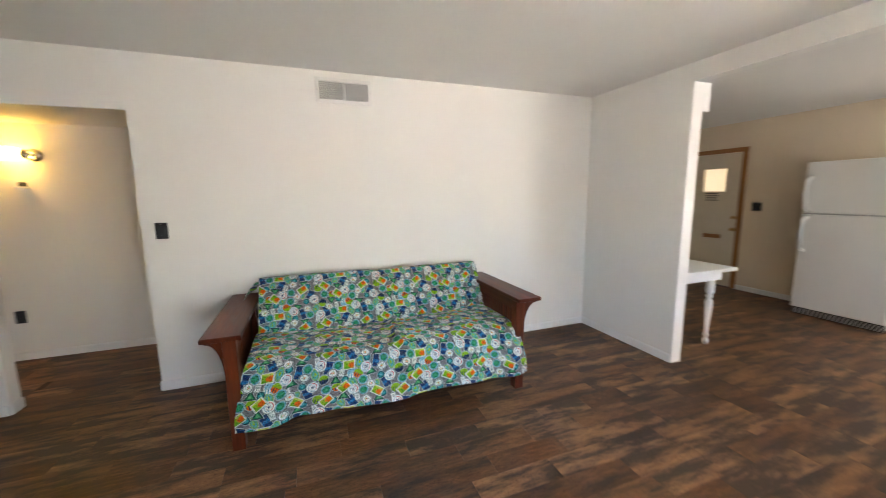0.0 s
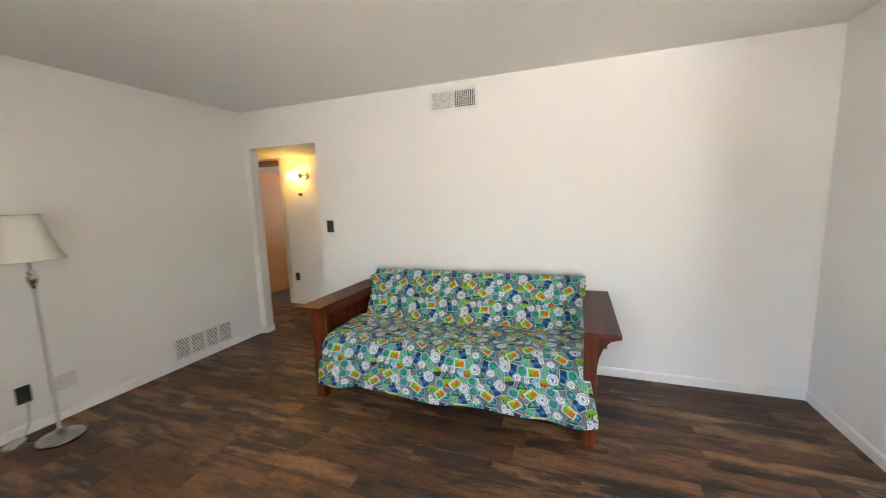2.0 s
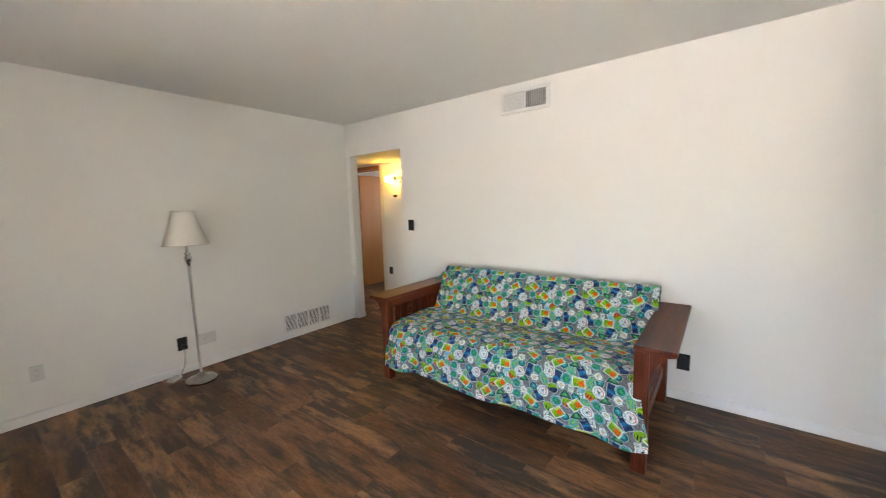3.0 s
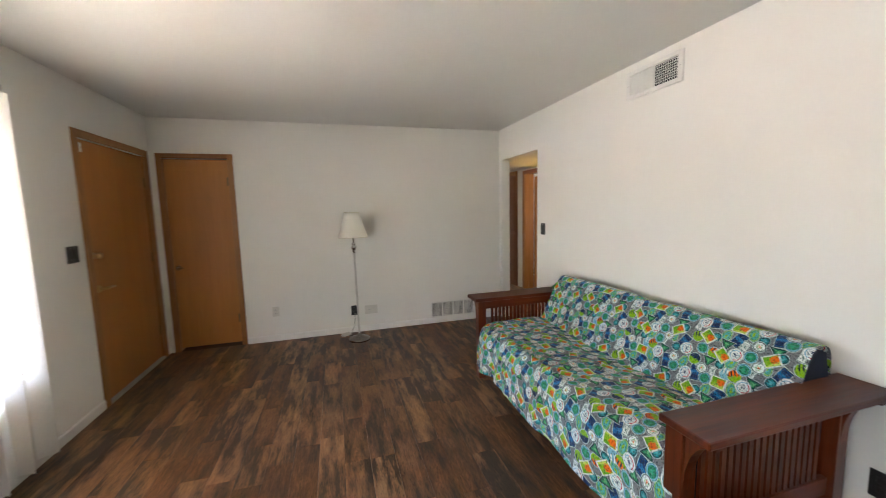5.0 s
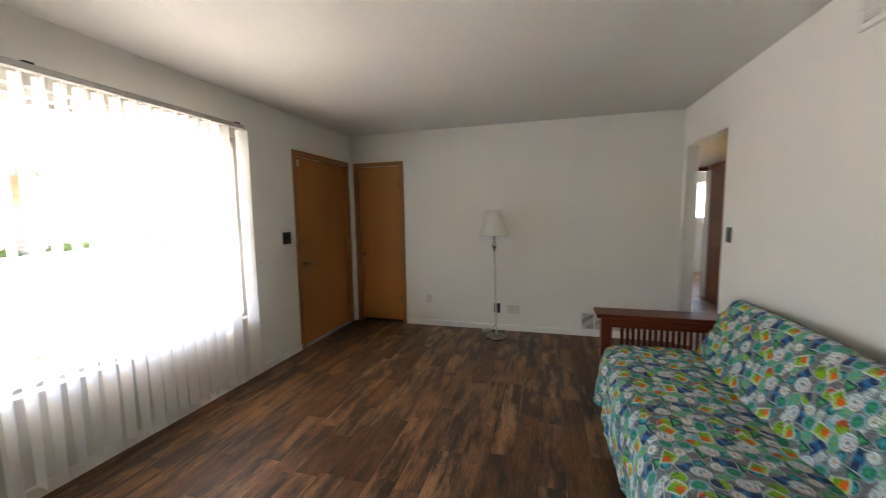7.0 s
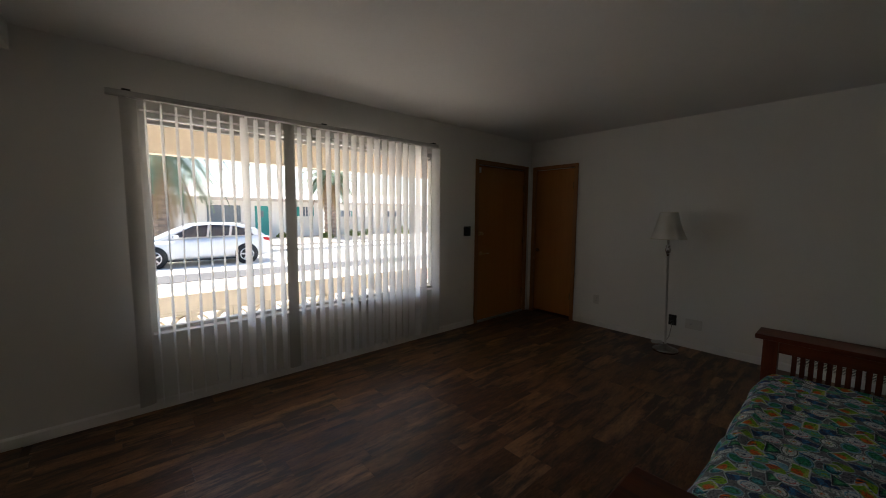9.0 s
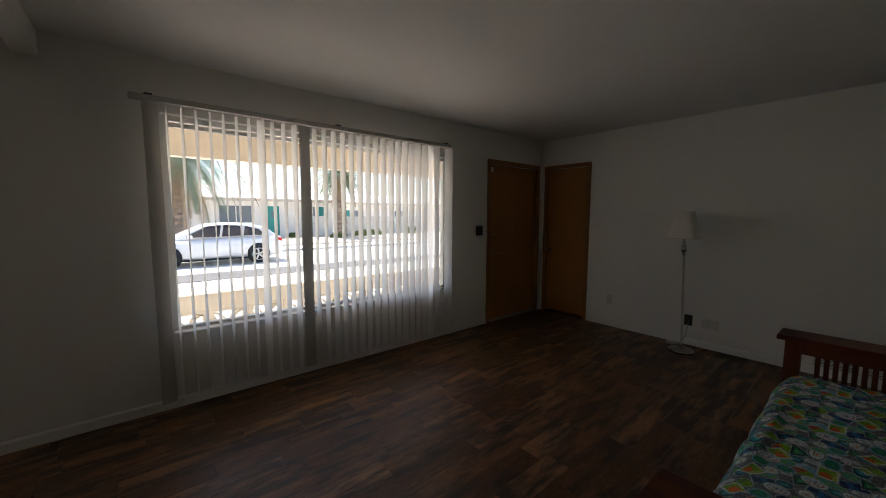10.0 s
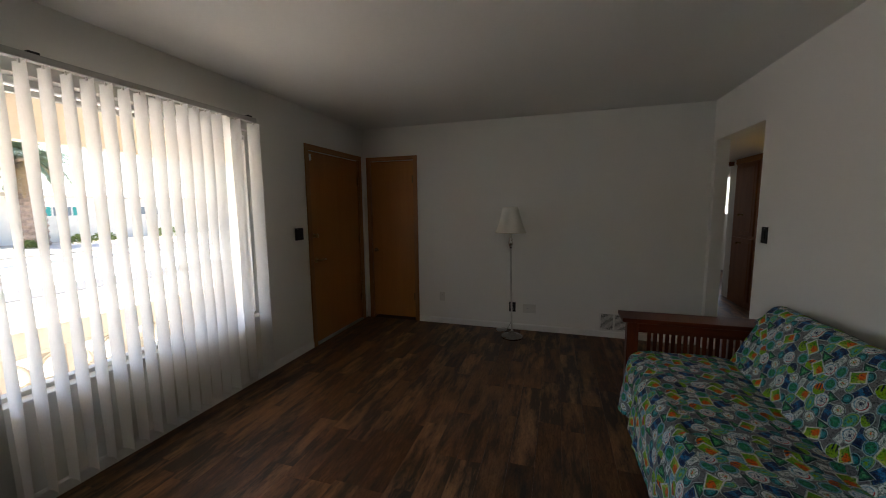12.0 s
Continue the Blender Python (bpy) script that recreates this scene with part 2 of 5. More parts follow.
# kitchen shell
wall("wall_kitchen_east", "y", S, KN, KE, KE + T, 0, H, KITCHEN, "beige painted kitchen wall", [(3.76, 4.64, 0, 2.02)])
wall("wall_kitchen_north", "x", E, KE + T, KN, KN + T, 0, H, KITCHEN, "plain beige kitchen wall")
wall("wall_kitchen_west", "y", N + T, KN, E, E + T, 0, H, KITCHEN, "plain beige kitchen wall")
solid("ceiling_kitchen", boxed(E, KE + T, N + 0.003, KN + T, H, H + 0.12), CEIL, "off-white kitchen ceiling", "ceiling", kind="structure")

# hall and the rooms off it
BX0, BX1 = -2.70, -1.935       # bedroom doorway in the hall's north wall
BW = -6.60                     # far wall of the bedrooms
wall("wall_hall_north", "x", HW - T, 0.72, HN, HN + 0.15, 0, H, WALL, "cream hall wall lit by the sconce", [(BX0, BX1, 0, 2.04)])
wall("wall_hall_end", "y", 3.2, HN, HW - T, HW, 0, H, WALL, "narrow wall at the end of the hall", [(3.45, HN, 0, 2.04)])
wall("wall_hall_south", "x", BW, W - T, 3.1, 3.1 + T, 0, H, WALL, "plain hall side wall")
wall("wall_hall_east", "y", N + T, HN, 0.60, 0.72, 0, H, WALL, "plain wall closing the hall")
solid("ceiling_hall", boxed(HW - T, 0.72, N + T, HN, HC, HC + 0.1), CEIL, "dropped cream hall ceiling", "ceiling", kind="structure")
wall("wall_bedroom_west", "y", 3.1, 7.2, BW - 0.15, BW, 0, H, WALL, "plain bedroom wall with a window", [(4.55, 6.25, 1.22, 2.06)])
# unseen opening, added for the back bedroom fill lamp
wall("wall_bedroom_north", "x", BW, 0.72, 7.1, 7.2, 0, H, WALL, "plain bedroom wall", [(-1.5, -0.5, 1.0, 2.0)])
wall("wall_bedroom_east", "y", HN + 0.15, 7.1, 0.60, 0.72, 0, H, WALL, "plain bedroom wall")
wall("wall_bedroom_between", "y", HN + 0.15, 7.1, HW - T, HW, 0, H, WALL, "plain wall between the bedrooms")
solid("ceiling_bedroom", boxed(BW - 0.15, 0.72, 3.1, 7.2, H + 0.004, H + 0.1), CEIL, "plain white bedroom ceiling", "ceiling", kind="structure")

SLAB = plain("subfloor", (0.06, 0.04, 0.03), 0.8)
floor = solid("floor", boxed(BW - 0.15, KE + T, S - 0.15, 7.2, -0.30, -0.008), SLAB, "dark brown wood-look vinyl plank floor", "floor", kind="structure")


def baseboard(name, along, a0, a1, p, side, h=0.072):
    th = 0.012 * side
    pr = [(p, 0.0), (p + th, 0.0), (p + th, h - 0.012), (p + th * 0.45, h), (p, h)]
    if along == "x":
        bm = prism(pr, "x", a0, a1)
    else:
        bm = prism([(u, v) for u, v in pr], "y", a0, a1)
    return solid(name, bm, TRIM, "white painted baseboard", "baseboard", kind="structure")


baseboard("baseboard_north", "x", OPX1 + 0.002, E, N, -1)
baseboard("baseboard_north_corner", "x", W, OPX0 - 0.002, N, -1)
baseboard("baseboard_west", "y", CDY1 + 0.056, N, W, 1)
baseboard("baseboard_west_corner", "y", S, CDY0 - 0.056, W, 1)
baseboard("baseboard_south", "x", FDX1 + 0.062, KE, S, 1)
baseboard("baseboard_south_corner", "x", W, FDX0 - 0.062, S, 1)
baseboard("baseboard_east", "y", 2.317, N, E, -1)
baseboard("baseboard_hall", "x", BX1 + 0.056, 0.60, HN, -1)
baseboard("baseboard_opening_east", "y", N + 0.002, N + T, OPX1, -1)
baseboard("baseboard_opening_west", "y", N + 0.002, N + T, OPX0, 1)
baseboard("baseboard_kitchen", "y", 2.73, 3.685, KE, -1)

# ---- doors ----
def hinge(parent, at, wall_axis):
    bm = tube([(at[0], at[1], at[2] - 0.045), (at[0], at[1], at[2] + 0.045)], 0.007, 8)
    ox, oy = (0.018, -0.004) if wall_axis == "x" else (-0.006, -0.018)
    box(bm, min(at[0], at[0] + ox), max(at[0], at[0] + ox), min(at[1], at[1] + oy), max(at[1], at[1] + oy), at[2] - 0.045, at[2] + 0.045)
    return part("hinge", bm, BRASS_OLD, parent, "aged brass hinge")


BRASS_OLD = plain("aged_brass", (0.22, 0.13, 0.055), 0.42, 0.9, var=0.2, scale=50)


def lever(parent, at, out, side, length=0.10, metal=None):
    """A brass lever handle: rose, neck and lever. out: unit vector from the door; side: unit vector of the lever."""
    a, o, s = Vector(at), Vector(out), Vector(side)
    h = part("door_handle", tube([a, a + o * 0.012], 0.027, 20), metal or BRASS, parent, "brass lever handle")
    part("lever", tube([a + o * 0.01, a + o * 0.045, a + o * 0.052 + s * 0.012, a + o * 0.052 + s * length], [0.010, 0.010, 0.0095, 0.007]), metal or BRASS, h)
    return h


def knob(parent, at, out, r=0.026, material=None, name="door_knob", label="brass door knob"):
    m = Matrix.Translation(at) @ Vector(out).to_track_quat("Z", "Y").to_matrix().to_4x4()
    k = lathe([(0, 0), (r * 1.1, 0), (r * 1.1, 0.006), (r * 0.42, 0.010), (r * 0.42, 0.028), (r * 0.9, 0.036), (r, 0.047), (r * 0.85, 0.058), (0, 0.062)], 20)
    return part(name, turn(k, m), material or BRASS, parent, label)


# front door, in the south wall
fd = thing("door_1", ((FDX0 + FDX1) / 2, S, 0), "flush honey oak front door, closed, in a matching casing", "door", kind="structure")
x0, x1 = FDX0 - fd.location.x, FDX1 - fd.location.x
part("door_leaf", boxed(x0 + 0.004, x1 - 0.004, -0.062, -0.018, 0.022, DH - 0.004, bevel=0.002), DOOR, fd)
part("jamb", boxed(x0 - 0.001, x0 + 0.003, -0.149, 0, 0, DH), CASING, fd)
part("jamb", boxed(x1 - 0.003, x1 + 0.001, -0.149, 0, 0, DH), CASING, fd)
part("casing", boxed(x0 - 0.058, x0 + 0.001, 0, 0.014, 0, DH + 0.058, bevel=0.003), CASING, fd)
part("casing", boxed(x1 - 0.001, x1 + 0.058, 0, 0.014, 0, DH + 0.058, bevel=0.003), CASING, fd)
part("casing", boxed(x0 + 0.001, x1 - 0.001, 0, 0.0135, DH, DH + 0.058, bevel=0.003), CASING_X, fd)
part("threshold", boxed(x0 + 0.002, x1 - 0.002, -0.14, 0.012, -0.004, 0.018, bevel=0.006), ALU, fd, "worn aluminium threshold")
knob(fd, (x1 - 0.046, -0.018, 1.165), (0, 1, 0), 0.024, BRASS, "deadbolt", "brass deadbolt turn")
lever(fd, (x1 - 0.075, -0.018, 0.905), (0, 1, 0), (-1, 0, 0), 0.11)
part("door_sensor", boxed(x1 - 0.050, x1 - 0.012, -0.018, 0.002, 1.935, 2.0, bevel=0.003), TRIM, fd, "small white contact sensor")
for z in (1.78, 1.05, 0.30):
    hinge(fd, (x0 + 0.004, -0.012, z), "x")

# closet door, in the west wall
cd = thing("door_2", (W, (CDY0 + CDY1) / 2, 0), "narrow flush honey oak closet door, closed", "door", kind="structure")
y0, y1 = CDY0 - cd.location.y, CDY1 - cd.location.y
part("door_leaf", boxed(-0.05, -0.014, y0 + 0.004, y1 - 0.004, 0.035, DH - 0.004, bevel=0.002), DOOR, cd)
part("jamb", boxed(-0.109, 0, y0 - 0.001, y0 + 0.003, 0, DH), CASING, cd)
part("jamb", boxed(-0.109, 0, y1 - 0.003, y1 + 0.001, 0, DH), CASING, cd)
part("casing", boxed(0, 0.013, y0 - 0.052, y0 + 0.001, 0, DH + 0.05, bevel=0.003), CASING, cd)
part("casing", boxed(0, 0.013, y1 - 0.001, y1 + 0.052, 0, DH + 0.05, bevel=0.003), CASING, cd)
part("casing", boxed(0, 0.0125, y0 + 0.001, y1 - 0.001, DH, DH + 0.05, bevel=0.003), CASING_Y, cd)
lever(cd, (-0.012, y0 + 0.05, 0.905), (1, 0, 0), (0, 1, 0), 0.06, BRASS_OLD)
for z in (1.80, 0.31):
    hinge(cd, (-0.006, y1 - 0.006, z), "y")
# the closet behind it
solid("closet_wall", boxed(W - 0.8, W - 0.75, -0.6, 0.6, 0, H), WALL, "plain closet wall", "wall", kind="structure")
for yy in (-0.6, 0.55):
    solid("closet_side", boxed(W - 0.75, W - T, yy, yy + 0.05, 0, H), WALL, "plain closet wall", "wall", kind="structure")
solid("closet_ceiling", boxed(W - 0.8, W - T, -0.6, 0.6, H, H + 0.05), CEIL, "plain closet ceiling", "ceiling", kind="structure")
solid("closet_floor", boxed(W - 0.8, W - T, -0.6, 0.6, -0.3, -0.009), SLAB, "dark closet floor", "floor", kind="structure")


# ---- plates on the walls ----
def plate(name, at, yaw, w, h, material, label, category, kind_of="switch", gangs=1):
    """A cover plate on a wall; the plate faces +y before it is turned by yaw degrees."""
    t = thing(name, at, label, category, {"outlet": "wall outlets", "light switch": "light switches"}.get(category, ""))
    t.rotation_euler = (0, 0, radians(yaw))
    part("cover", boxed(-w / 2, w / 2, 0.0, 0.006, -h / 2, h / 2, bevel=0.0025), material, t)
    for g in range(gangs):
        cx = (g - (gangs - 1) / 2) * 0.046
        if kind_of == "switch":
            r = part("rocker", boxed(cx - 0.016, cx + 0.016, 0.005, 0.010, -0.033, 0.033, bevel=0.002), material, t)
            part("screw", turn(lathe([(0, 0), (0.003, 0), (0.003, 0.0012), (0, 0.0015)], 8), Matrix.Translation((cx, 0.006, h / 2 - 0.012)) @ pose(0, 0, 0, -90)), STEEL, t)
        elif kind_of == "outlet":
            for dz in (-0.020, 0.020):
                s = part("socket", boxed(cx - 0.016, cx + 0.016, 0.005, 0.0085, dz - 0.014, dz + 0.014, bevel=0.003), material, t)
                for dx in (-0.006, 0.006):
                    part("slot", boxed(cx + dx - 0.001, cx + dx + 0.001, 0.0082, 0.0092, dz - 0.004, dz + 0.006), VOID_SHADE, s)
        else:
            part("jack", boxed(cx + 0.012, cx + 0.032, 0.005, 0.009, -0.005, 0.005, bevel=0.001), STEEL, t, "small grey socket")
    return t


plate("light_switch", (-0.284, N, 1.222), 180, 0.078, 0.118, DARK, "black rocker light switch beside the hall opening", "light switch")
plate("light_switch", (-0.055, S, 1.200), 0, 0.118, 0.118, DARK, "black double light switch beside the front door", "light switch", gangs=2)
plate("outlet", (2.262, N, 0.282), 180, 0.078, 0.118, DARK, "black wall outlet low beside the futon arm", "outlet", "outlet")
plate("outlet", (-1.775, HN, 0.405), 180, 0.075, 0.115, DARK, "black wall outlet in the hall", "outlet", "outlet")
plate("outlet", (W, 0.613, 0.341), -90, 0.070, 0.112, PLATE, "white wall outlet beside the closet door", "outlet", "outlet")
plate("outlet", (W, 1.481, 0.269), -90, 0.076, 0.116, DARK, "black wall outlet behind the floor lamp", "outlet", "outlet")
plate("wall_plate", (W, 1.678, 0.261), -90, 0.150, 0.105, PLATE, "white blank cable plate behind the floor lamp", "wall plate", "jack")
plate("light_switch", (KE, 3.52, 1.235), 90, 0.118, 0.118, DARK, "black double light switch in the kitchen", "light switch", gangs=2)


# ---- vents ----
def supply_vent():
    t = thing("air_vent", (1.057, N, 2.291), "white metal air register high on the wall", "air vent")
    t.rotation_euler = (0, 0, math.pi)
    w, h = 0.2215, 0.096
    # no duct is cut: a black sheet on the wall gives its shade
    part("backing", boxed(-w + 0.03, w - 0.03, 0.0005, 0.002, -h + 0.03, h - 0.03), VOID_SHADE, t, "black sheet painted as the shade inside a duct")
    fr = bmesh.new()
    box(fr, -w, w, 0, 0.019, h - 0.028, h, 0.003), box(fr, -w, w, 0, 0.019, -h, -h + 0.028, 0.003)
    box(fr, -w, -w + 0.032, 0, 0.019, -h + 0.026, h - 0.026, 0.003), box(fr, w - 0.032, w, 0, 0.019, -h + 0.026, h - 0.026, 0.003)
    box(fr, -0.006, 0.006, 0, 0.019, -h + 0.026, h - 0.026, 0.002)
    part("frame", fr, WHITE_METAL, t)
    for half in (-1, 1):
        for i in range(14 if half > 0 else 11):
            x = half * (0.014 + i * (0.0128 if half > 0 else 0.0163))
            b = turn(boxed(-0.0005, 0.0005, -0.0055, 0.0055, -h + 0.028, h - 0.028), pose(x, 0.009, 0, 0, 0, -40 if half > 0 else 52))
            part("blade", b, WHITE_METAL, t)
    for i in range(1, 9):
        z = -h + 0.028 + i * (2 * h - 0.056) / 9
        part("bar", boxed(-w + 0.03, w - 0.03, 0.0155, 0.0170, z - 0.0011, z + 0.0011), WHITE_METAL, t)
    for sx in (-1, 1):
        part("screw", turn(lathe([(0, 0), (0.004, 0), (0.004, 0.0015), (0, 0.002)], 8), pose(sx * (w - 0.014), 0.019, 0, -90)), STEEL, t)
    return t


supply_vent()


def return_vent():
    t = thing("return_vent", (W, 2.727, 0.172), "long white slatted return air grille above the baseboard", "air vent")
    t.rotation_euler = (0, 0, -math.pi / 2)
    w, h = 0.296, 0.102
    # black sheet painted as duct shade, flat on the wall
    part("backing", boxed(-w + 0.012, w - 0.012, 0.0005, 0.002, -h + 0.012, h - 0.012), VOID_SHADE, t, "black sheet painted as the shade inside a duct")
    fr = bmesh.new()
    box(fr, -w, w, 0, 0.008, h - 0.016, h, 0.002), box(fr, -w, w, 0, 0.008, -h, -h + 0.016, 0.002)
    for k in range(5):
        x = -w + 0.009 + k * (2 * w - 0.018) / 4
        box(fr, x - 0.009, x + 0.009, 0, 0.008, -h + 0.014, h - 0.014, 0.002)
    part("frame", fr, WHITE_METAL, t)
    for k in range(4):
        xa = -w + 0.018 + k * (2 * w - 0.018) / 4
        xb = xa + (2 * w - 0.018) / 4 - 0.018
        for i in range(13):
            z = -h + 0.024 + i * (2 * h - 0.048) / 12
            part("slat", turn(boxed(xa, xb, -0.0045, 0.0045, -0.0033, 0.0033), pose(0, 0.0055, z, 12)), WHITE_METAL, t)
    return t


return_vent()

# ---- futon ----
AX0, AX1, AY0, AY1, AZ = 0.127, 2.294, 2.393, 3.375, 0.705
futon = thing("futon", ((AX0 + AX1) / 2, 2.9, 0), "reddish-brown stained mission futon frame with slatted arms", "futon")
CX, CY = futon.location.x, futon.location.y


def fbox(name, x0, x1, y0, y1, z0, z1, m, bev=0.004, parent=None, label=""):
    return part(name, boxed(x0 - CX, x1 - CX, y0 - CY, y1 - CY, z0, z1, bevel=bev), m, parent or futon, label)


for side, xa, xb in ((-1, AX0, AX0 + 0.205), (1, AX1 - 0.19, AX1)):
    inner = xb if side < 0 else xa           # the arm's edge towards the seat
    post0, post1 = (inner - 0.105, inner - 0.035) if side < 0 else (inner + 0.0, inner + 0.07)
    fbox("armrest", xa, xb, AY0, AY1, AZ - 0.028, AZ, FUTON_Y, 0.006, label="broad flat armrest with worn edges")
    fbox("front_post", post0, post1, AY0 + 0.035, AY0 + 0.105, 0, AZ - 0.028, FUTON, 0.004)
    fbox("back_post", post0, post1, AY1 - 0.10, AY1 - 0.03, 0, AZ - 0.028, FUTON, 0.004)
    mid = (post0 + post1) / 2
    fbox("arm_rail", mid - 0.013, mid + 0.013, AY0 + 0.105, AY1 - 0.10, AZ - 0.105, AZ - 0.030, FUTON_Y, 0.003)
    fbox("arm_rail", mid - 0.013, mid + 0.013, AY0 + 0.105, AY1 - 0.10, 0.19, 0.27, FUTON_Y, 0.003)
    n_slat = 19
    for i in range(n_slat):
        y = AY0 + 0.175 + i * (AY1 - AY0 - 0.345) / (n_slat - 1)
        fbox("slat", mid - 0.006, mid + 0.006, y - 0.011, y + 0.011, 0.268, AZ - 0.103, FUTON, 0)
    # curved bracket on the outer side of each post
    out = xa + 0.012 if side < 0 else xb - 0.012
    face = post0 if side < 0 else post1
    for yb in (AY0 + 0.045, AY1 - 0.085):
        pts = [(face, AZ - 0.029)] + [(out, AZ - 0.029), (out, AZ - 0.045)]
        for k in range(1, 9):
            a = k / 8
            pts.append((out + (face - out) * (math.sin(a * math.pi / 2) ** 0.75), AZ - 0.045 - 0.22 * a ** 1.6))
        part("bracket", turn(prism([(u - CX, v) for u, v in pts], "y", yb - CY, yb + 0.045 - CY), Matrix()), FUTON, futon)
fbox("front_rail", AX0 + 0.17, AX1 - 0.19, AY0 + 0.06, AY0 + 0.09, 0.20, 0.30, FUTON_X)
fbox("back_rail", AX0 + 0.17, AX1 - 0.19, AY1 - 0.07, AY1 - 0.04, 0.20, 0.30, FUTON_X)
for i in range(10):
    x = AX0 + 0.30 + i * 0.176
    fbox("seat_slat", x, x + 0.06, AY0 + 0.09, AY1 - 0.07, 0.27, 0.29, FUTON_Y, 0)


# printed cover: one printed repeat of badges on grey cotton, half a metre wide
RW, RH = 0.45, 0.288


def cover_material():
    m, n, l, p = nodes_of("printed_cover")
    uv0 = n.new("ShaderNodeTexCoord").outputs["UV"]
    wob = n.new("ShaderNodeTexNoise")
    wob.inputs["Scale"].default_value, wob.inputs["Detail"].default_value = 30.0, 2.0
    l.new(uv0, wob.inputs["Vector"])
    warp = n.new("ShaderNodeVectorMath")
    warp.operation = "MULTIPLY_ADD"
    l.new(wob.outputs["Color"], warp.inputs[0])
    warp.inputs[1].default_value = (0.004, 0.004, 0.0)
    l.new(uv0, warp.inputs[2])
    rep = n.new("ShaderNodeVectorMath")
    rep.operation = "MULTIPLY"
    l.new(warp.outputs[0], rep.inputs[0])
    rep.inputs[1].default_value = (1 / RW, 1 / RH, 0)
    fine = noise_tex(n, l, uv0, 190, 3)
    col = mix_rgb(n, l, "MIX", noise_tex(n, l, uv0, 500, 2), (0.125, 0.125, 0.138), (0.20, 0.20, 0.215))
    ink, navy, teal, aqua, green, lime = (0.006, 0.022, 0.03), (0.010, 0.030, 0.11), (0.012, 0.19, 0.22), (0.13, 0.42, 0.46), (0.02, 0.20, 0.09), (0.25, 0.45, 0.05)
    leaf, cream, white, sky_b, orange, red = (0.14, 0.36, 0.03), (0.72, 0.73, 0.60), (0.74, 0.76, 0.75), (0.24, 0.44, 0.57), (0.80, 0.15, 0.015), (0.50, 0.03, 0.05)

    def local(x, y, deg, hw, hh):
        """Badge coordinates, -1 to 1, round a place in the repeat given in shares of it."""
        ad, fr, sb, mp = n.new("ShaderNodeVectorMath"), n.new("ShaderNodeVectorMath"), n.new("ShaderNodeVectorMath"), n.new("ShaderNodeMapping")
        ad.operation, fr.operation, sb.operation = "ADD", "FRACTION", "MULTIPLY_ADD"
        l.new(rep.outputs[0], ad.inputs[0])
        ad.inputs[1].default_value = (10.5 - x, 10.5 - y, 0)
        l.new(ad.outputs[0], fr.inputs[0])
        l.new(fr.outputs[0], sb.inputs[0])
        sb.inputs[1].default_value, sb.inputs[2].default_value = (RW, RH, 0), (-RW / 2, -RH / 2, 0)
        rot = n.new("ShaderNodeVectorRotate")
        rot.rotation_type = "Z_AXIS"
        rot.inputs["Angle"].default_value = radians(deg)
        l.new(sb.outputs[0], rot.inputs["Vector"])
        l.new(rot.outputs[0], mp.inputs["Vector"])
        mp.inputs["Scale"].default_value = (1.20 / hw, 1.20 / hh, 1)
        return mp.outputs[0]

    def parts_of(v):
        x = n.new("ShaderNodeSeparateXYZ")
        l.new(v, x.inputs[0])
        return x.outputs[0], x.outputs[1]

    def round_q(v):
        x = n.new("ShaderNodeVectorMath")
        x.operation = "LENGTH"
        l.new(v, x.inputs[0])
        return x.outputs["Value"]

    def square_q(v):
        x, y = parts_of(v)
        return arith(n, l, "MAXIMUM", arith(n, l, "ABSOLUTE", x), arith(n, l, "ABSOLUTE", y))

    def triangle_q(v):
        x, y = parts_of(v)
        return arith(n, l, "MAXIMUM", arith(n, l, "MULTIPLY", y, 1.5), arith(n, l, "MULTIPLY_ADD", arith(n, l, "ABSOLUTE", x), 1.3, arith(n, l, "MULTIPLY", y, -0.75)))

    def bands(q, stops):
        """Rings of colour from the middle outwards, each from its share of the radius on."""
        x = n.new("ShaderNodeValToRGB")
        x.color_ramp.interpolation = "CONSTANT"
        while len(x.color_ramp.elements) < len(stops):
            x.color_ramp.elements.new(0.5)
        for e, (at, c) in zip(x.color_ramp.elements, stops):
            e.position, e.color = at, (*c, 1)
        l.new(q, x.inputs[0])
        return x.outputs[0]

    def stamp(col, q, face):
        col = mix_rgb(n, l, "MIX", arith(n, l, "LESS_THAN", q, 1.10), col, (0.50, 0.58, 0.58))
        return mix_rgb(n, l, "MIX", arith(n, l, "LESS_THAN", q, 1.0), col, face)

    rough_q = arith(n, l, "MULTIPLY_ADD", fine, 1.7, -0.85)

    def blurred(q):
        return arith(n, l, "MAXIMUM", arith(n, l, "ADD", q, arith(n, l, "MULTIPLY", rough_q, arith(n, l, "LESS_THAN", q, 0.66))), 0.0)

    # lime leaves and blue-green leaves
    for x, y, d in ((0.21, 0.26, 20), (0.45, 0.43, -15), (0.88, 0.56, 15), (0.36, 0.85, 25), (0.66, 0.98, -20)):
        v = local(x, y, d, 0.027, 0.046)
        col = stamp(col, round_q(v), bands(blurred(round_q(v)), ((0.0, lime), (0.3, aqua), (0.55, (0.12, 0.34, 0.22)), (0.80, (0.34, 0.48, 0.18)), (0.92, (0.05, 0.20, 0.14)))))
    # shells with ribs and small cakes
    for x, y, d, c in ((0.35, 0.65, 0, sky_b), (0.99, 0.70, 10, navy), (0.43, 0.67, -25, orange), (0.16, 0.91, 20, orange), (0.93, 0.11, -15, lime)):
        v = local(x, y, d, 0.034, 0.034)
        lx, ly = parts_of(v)
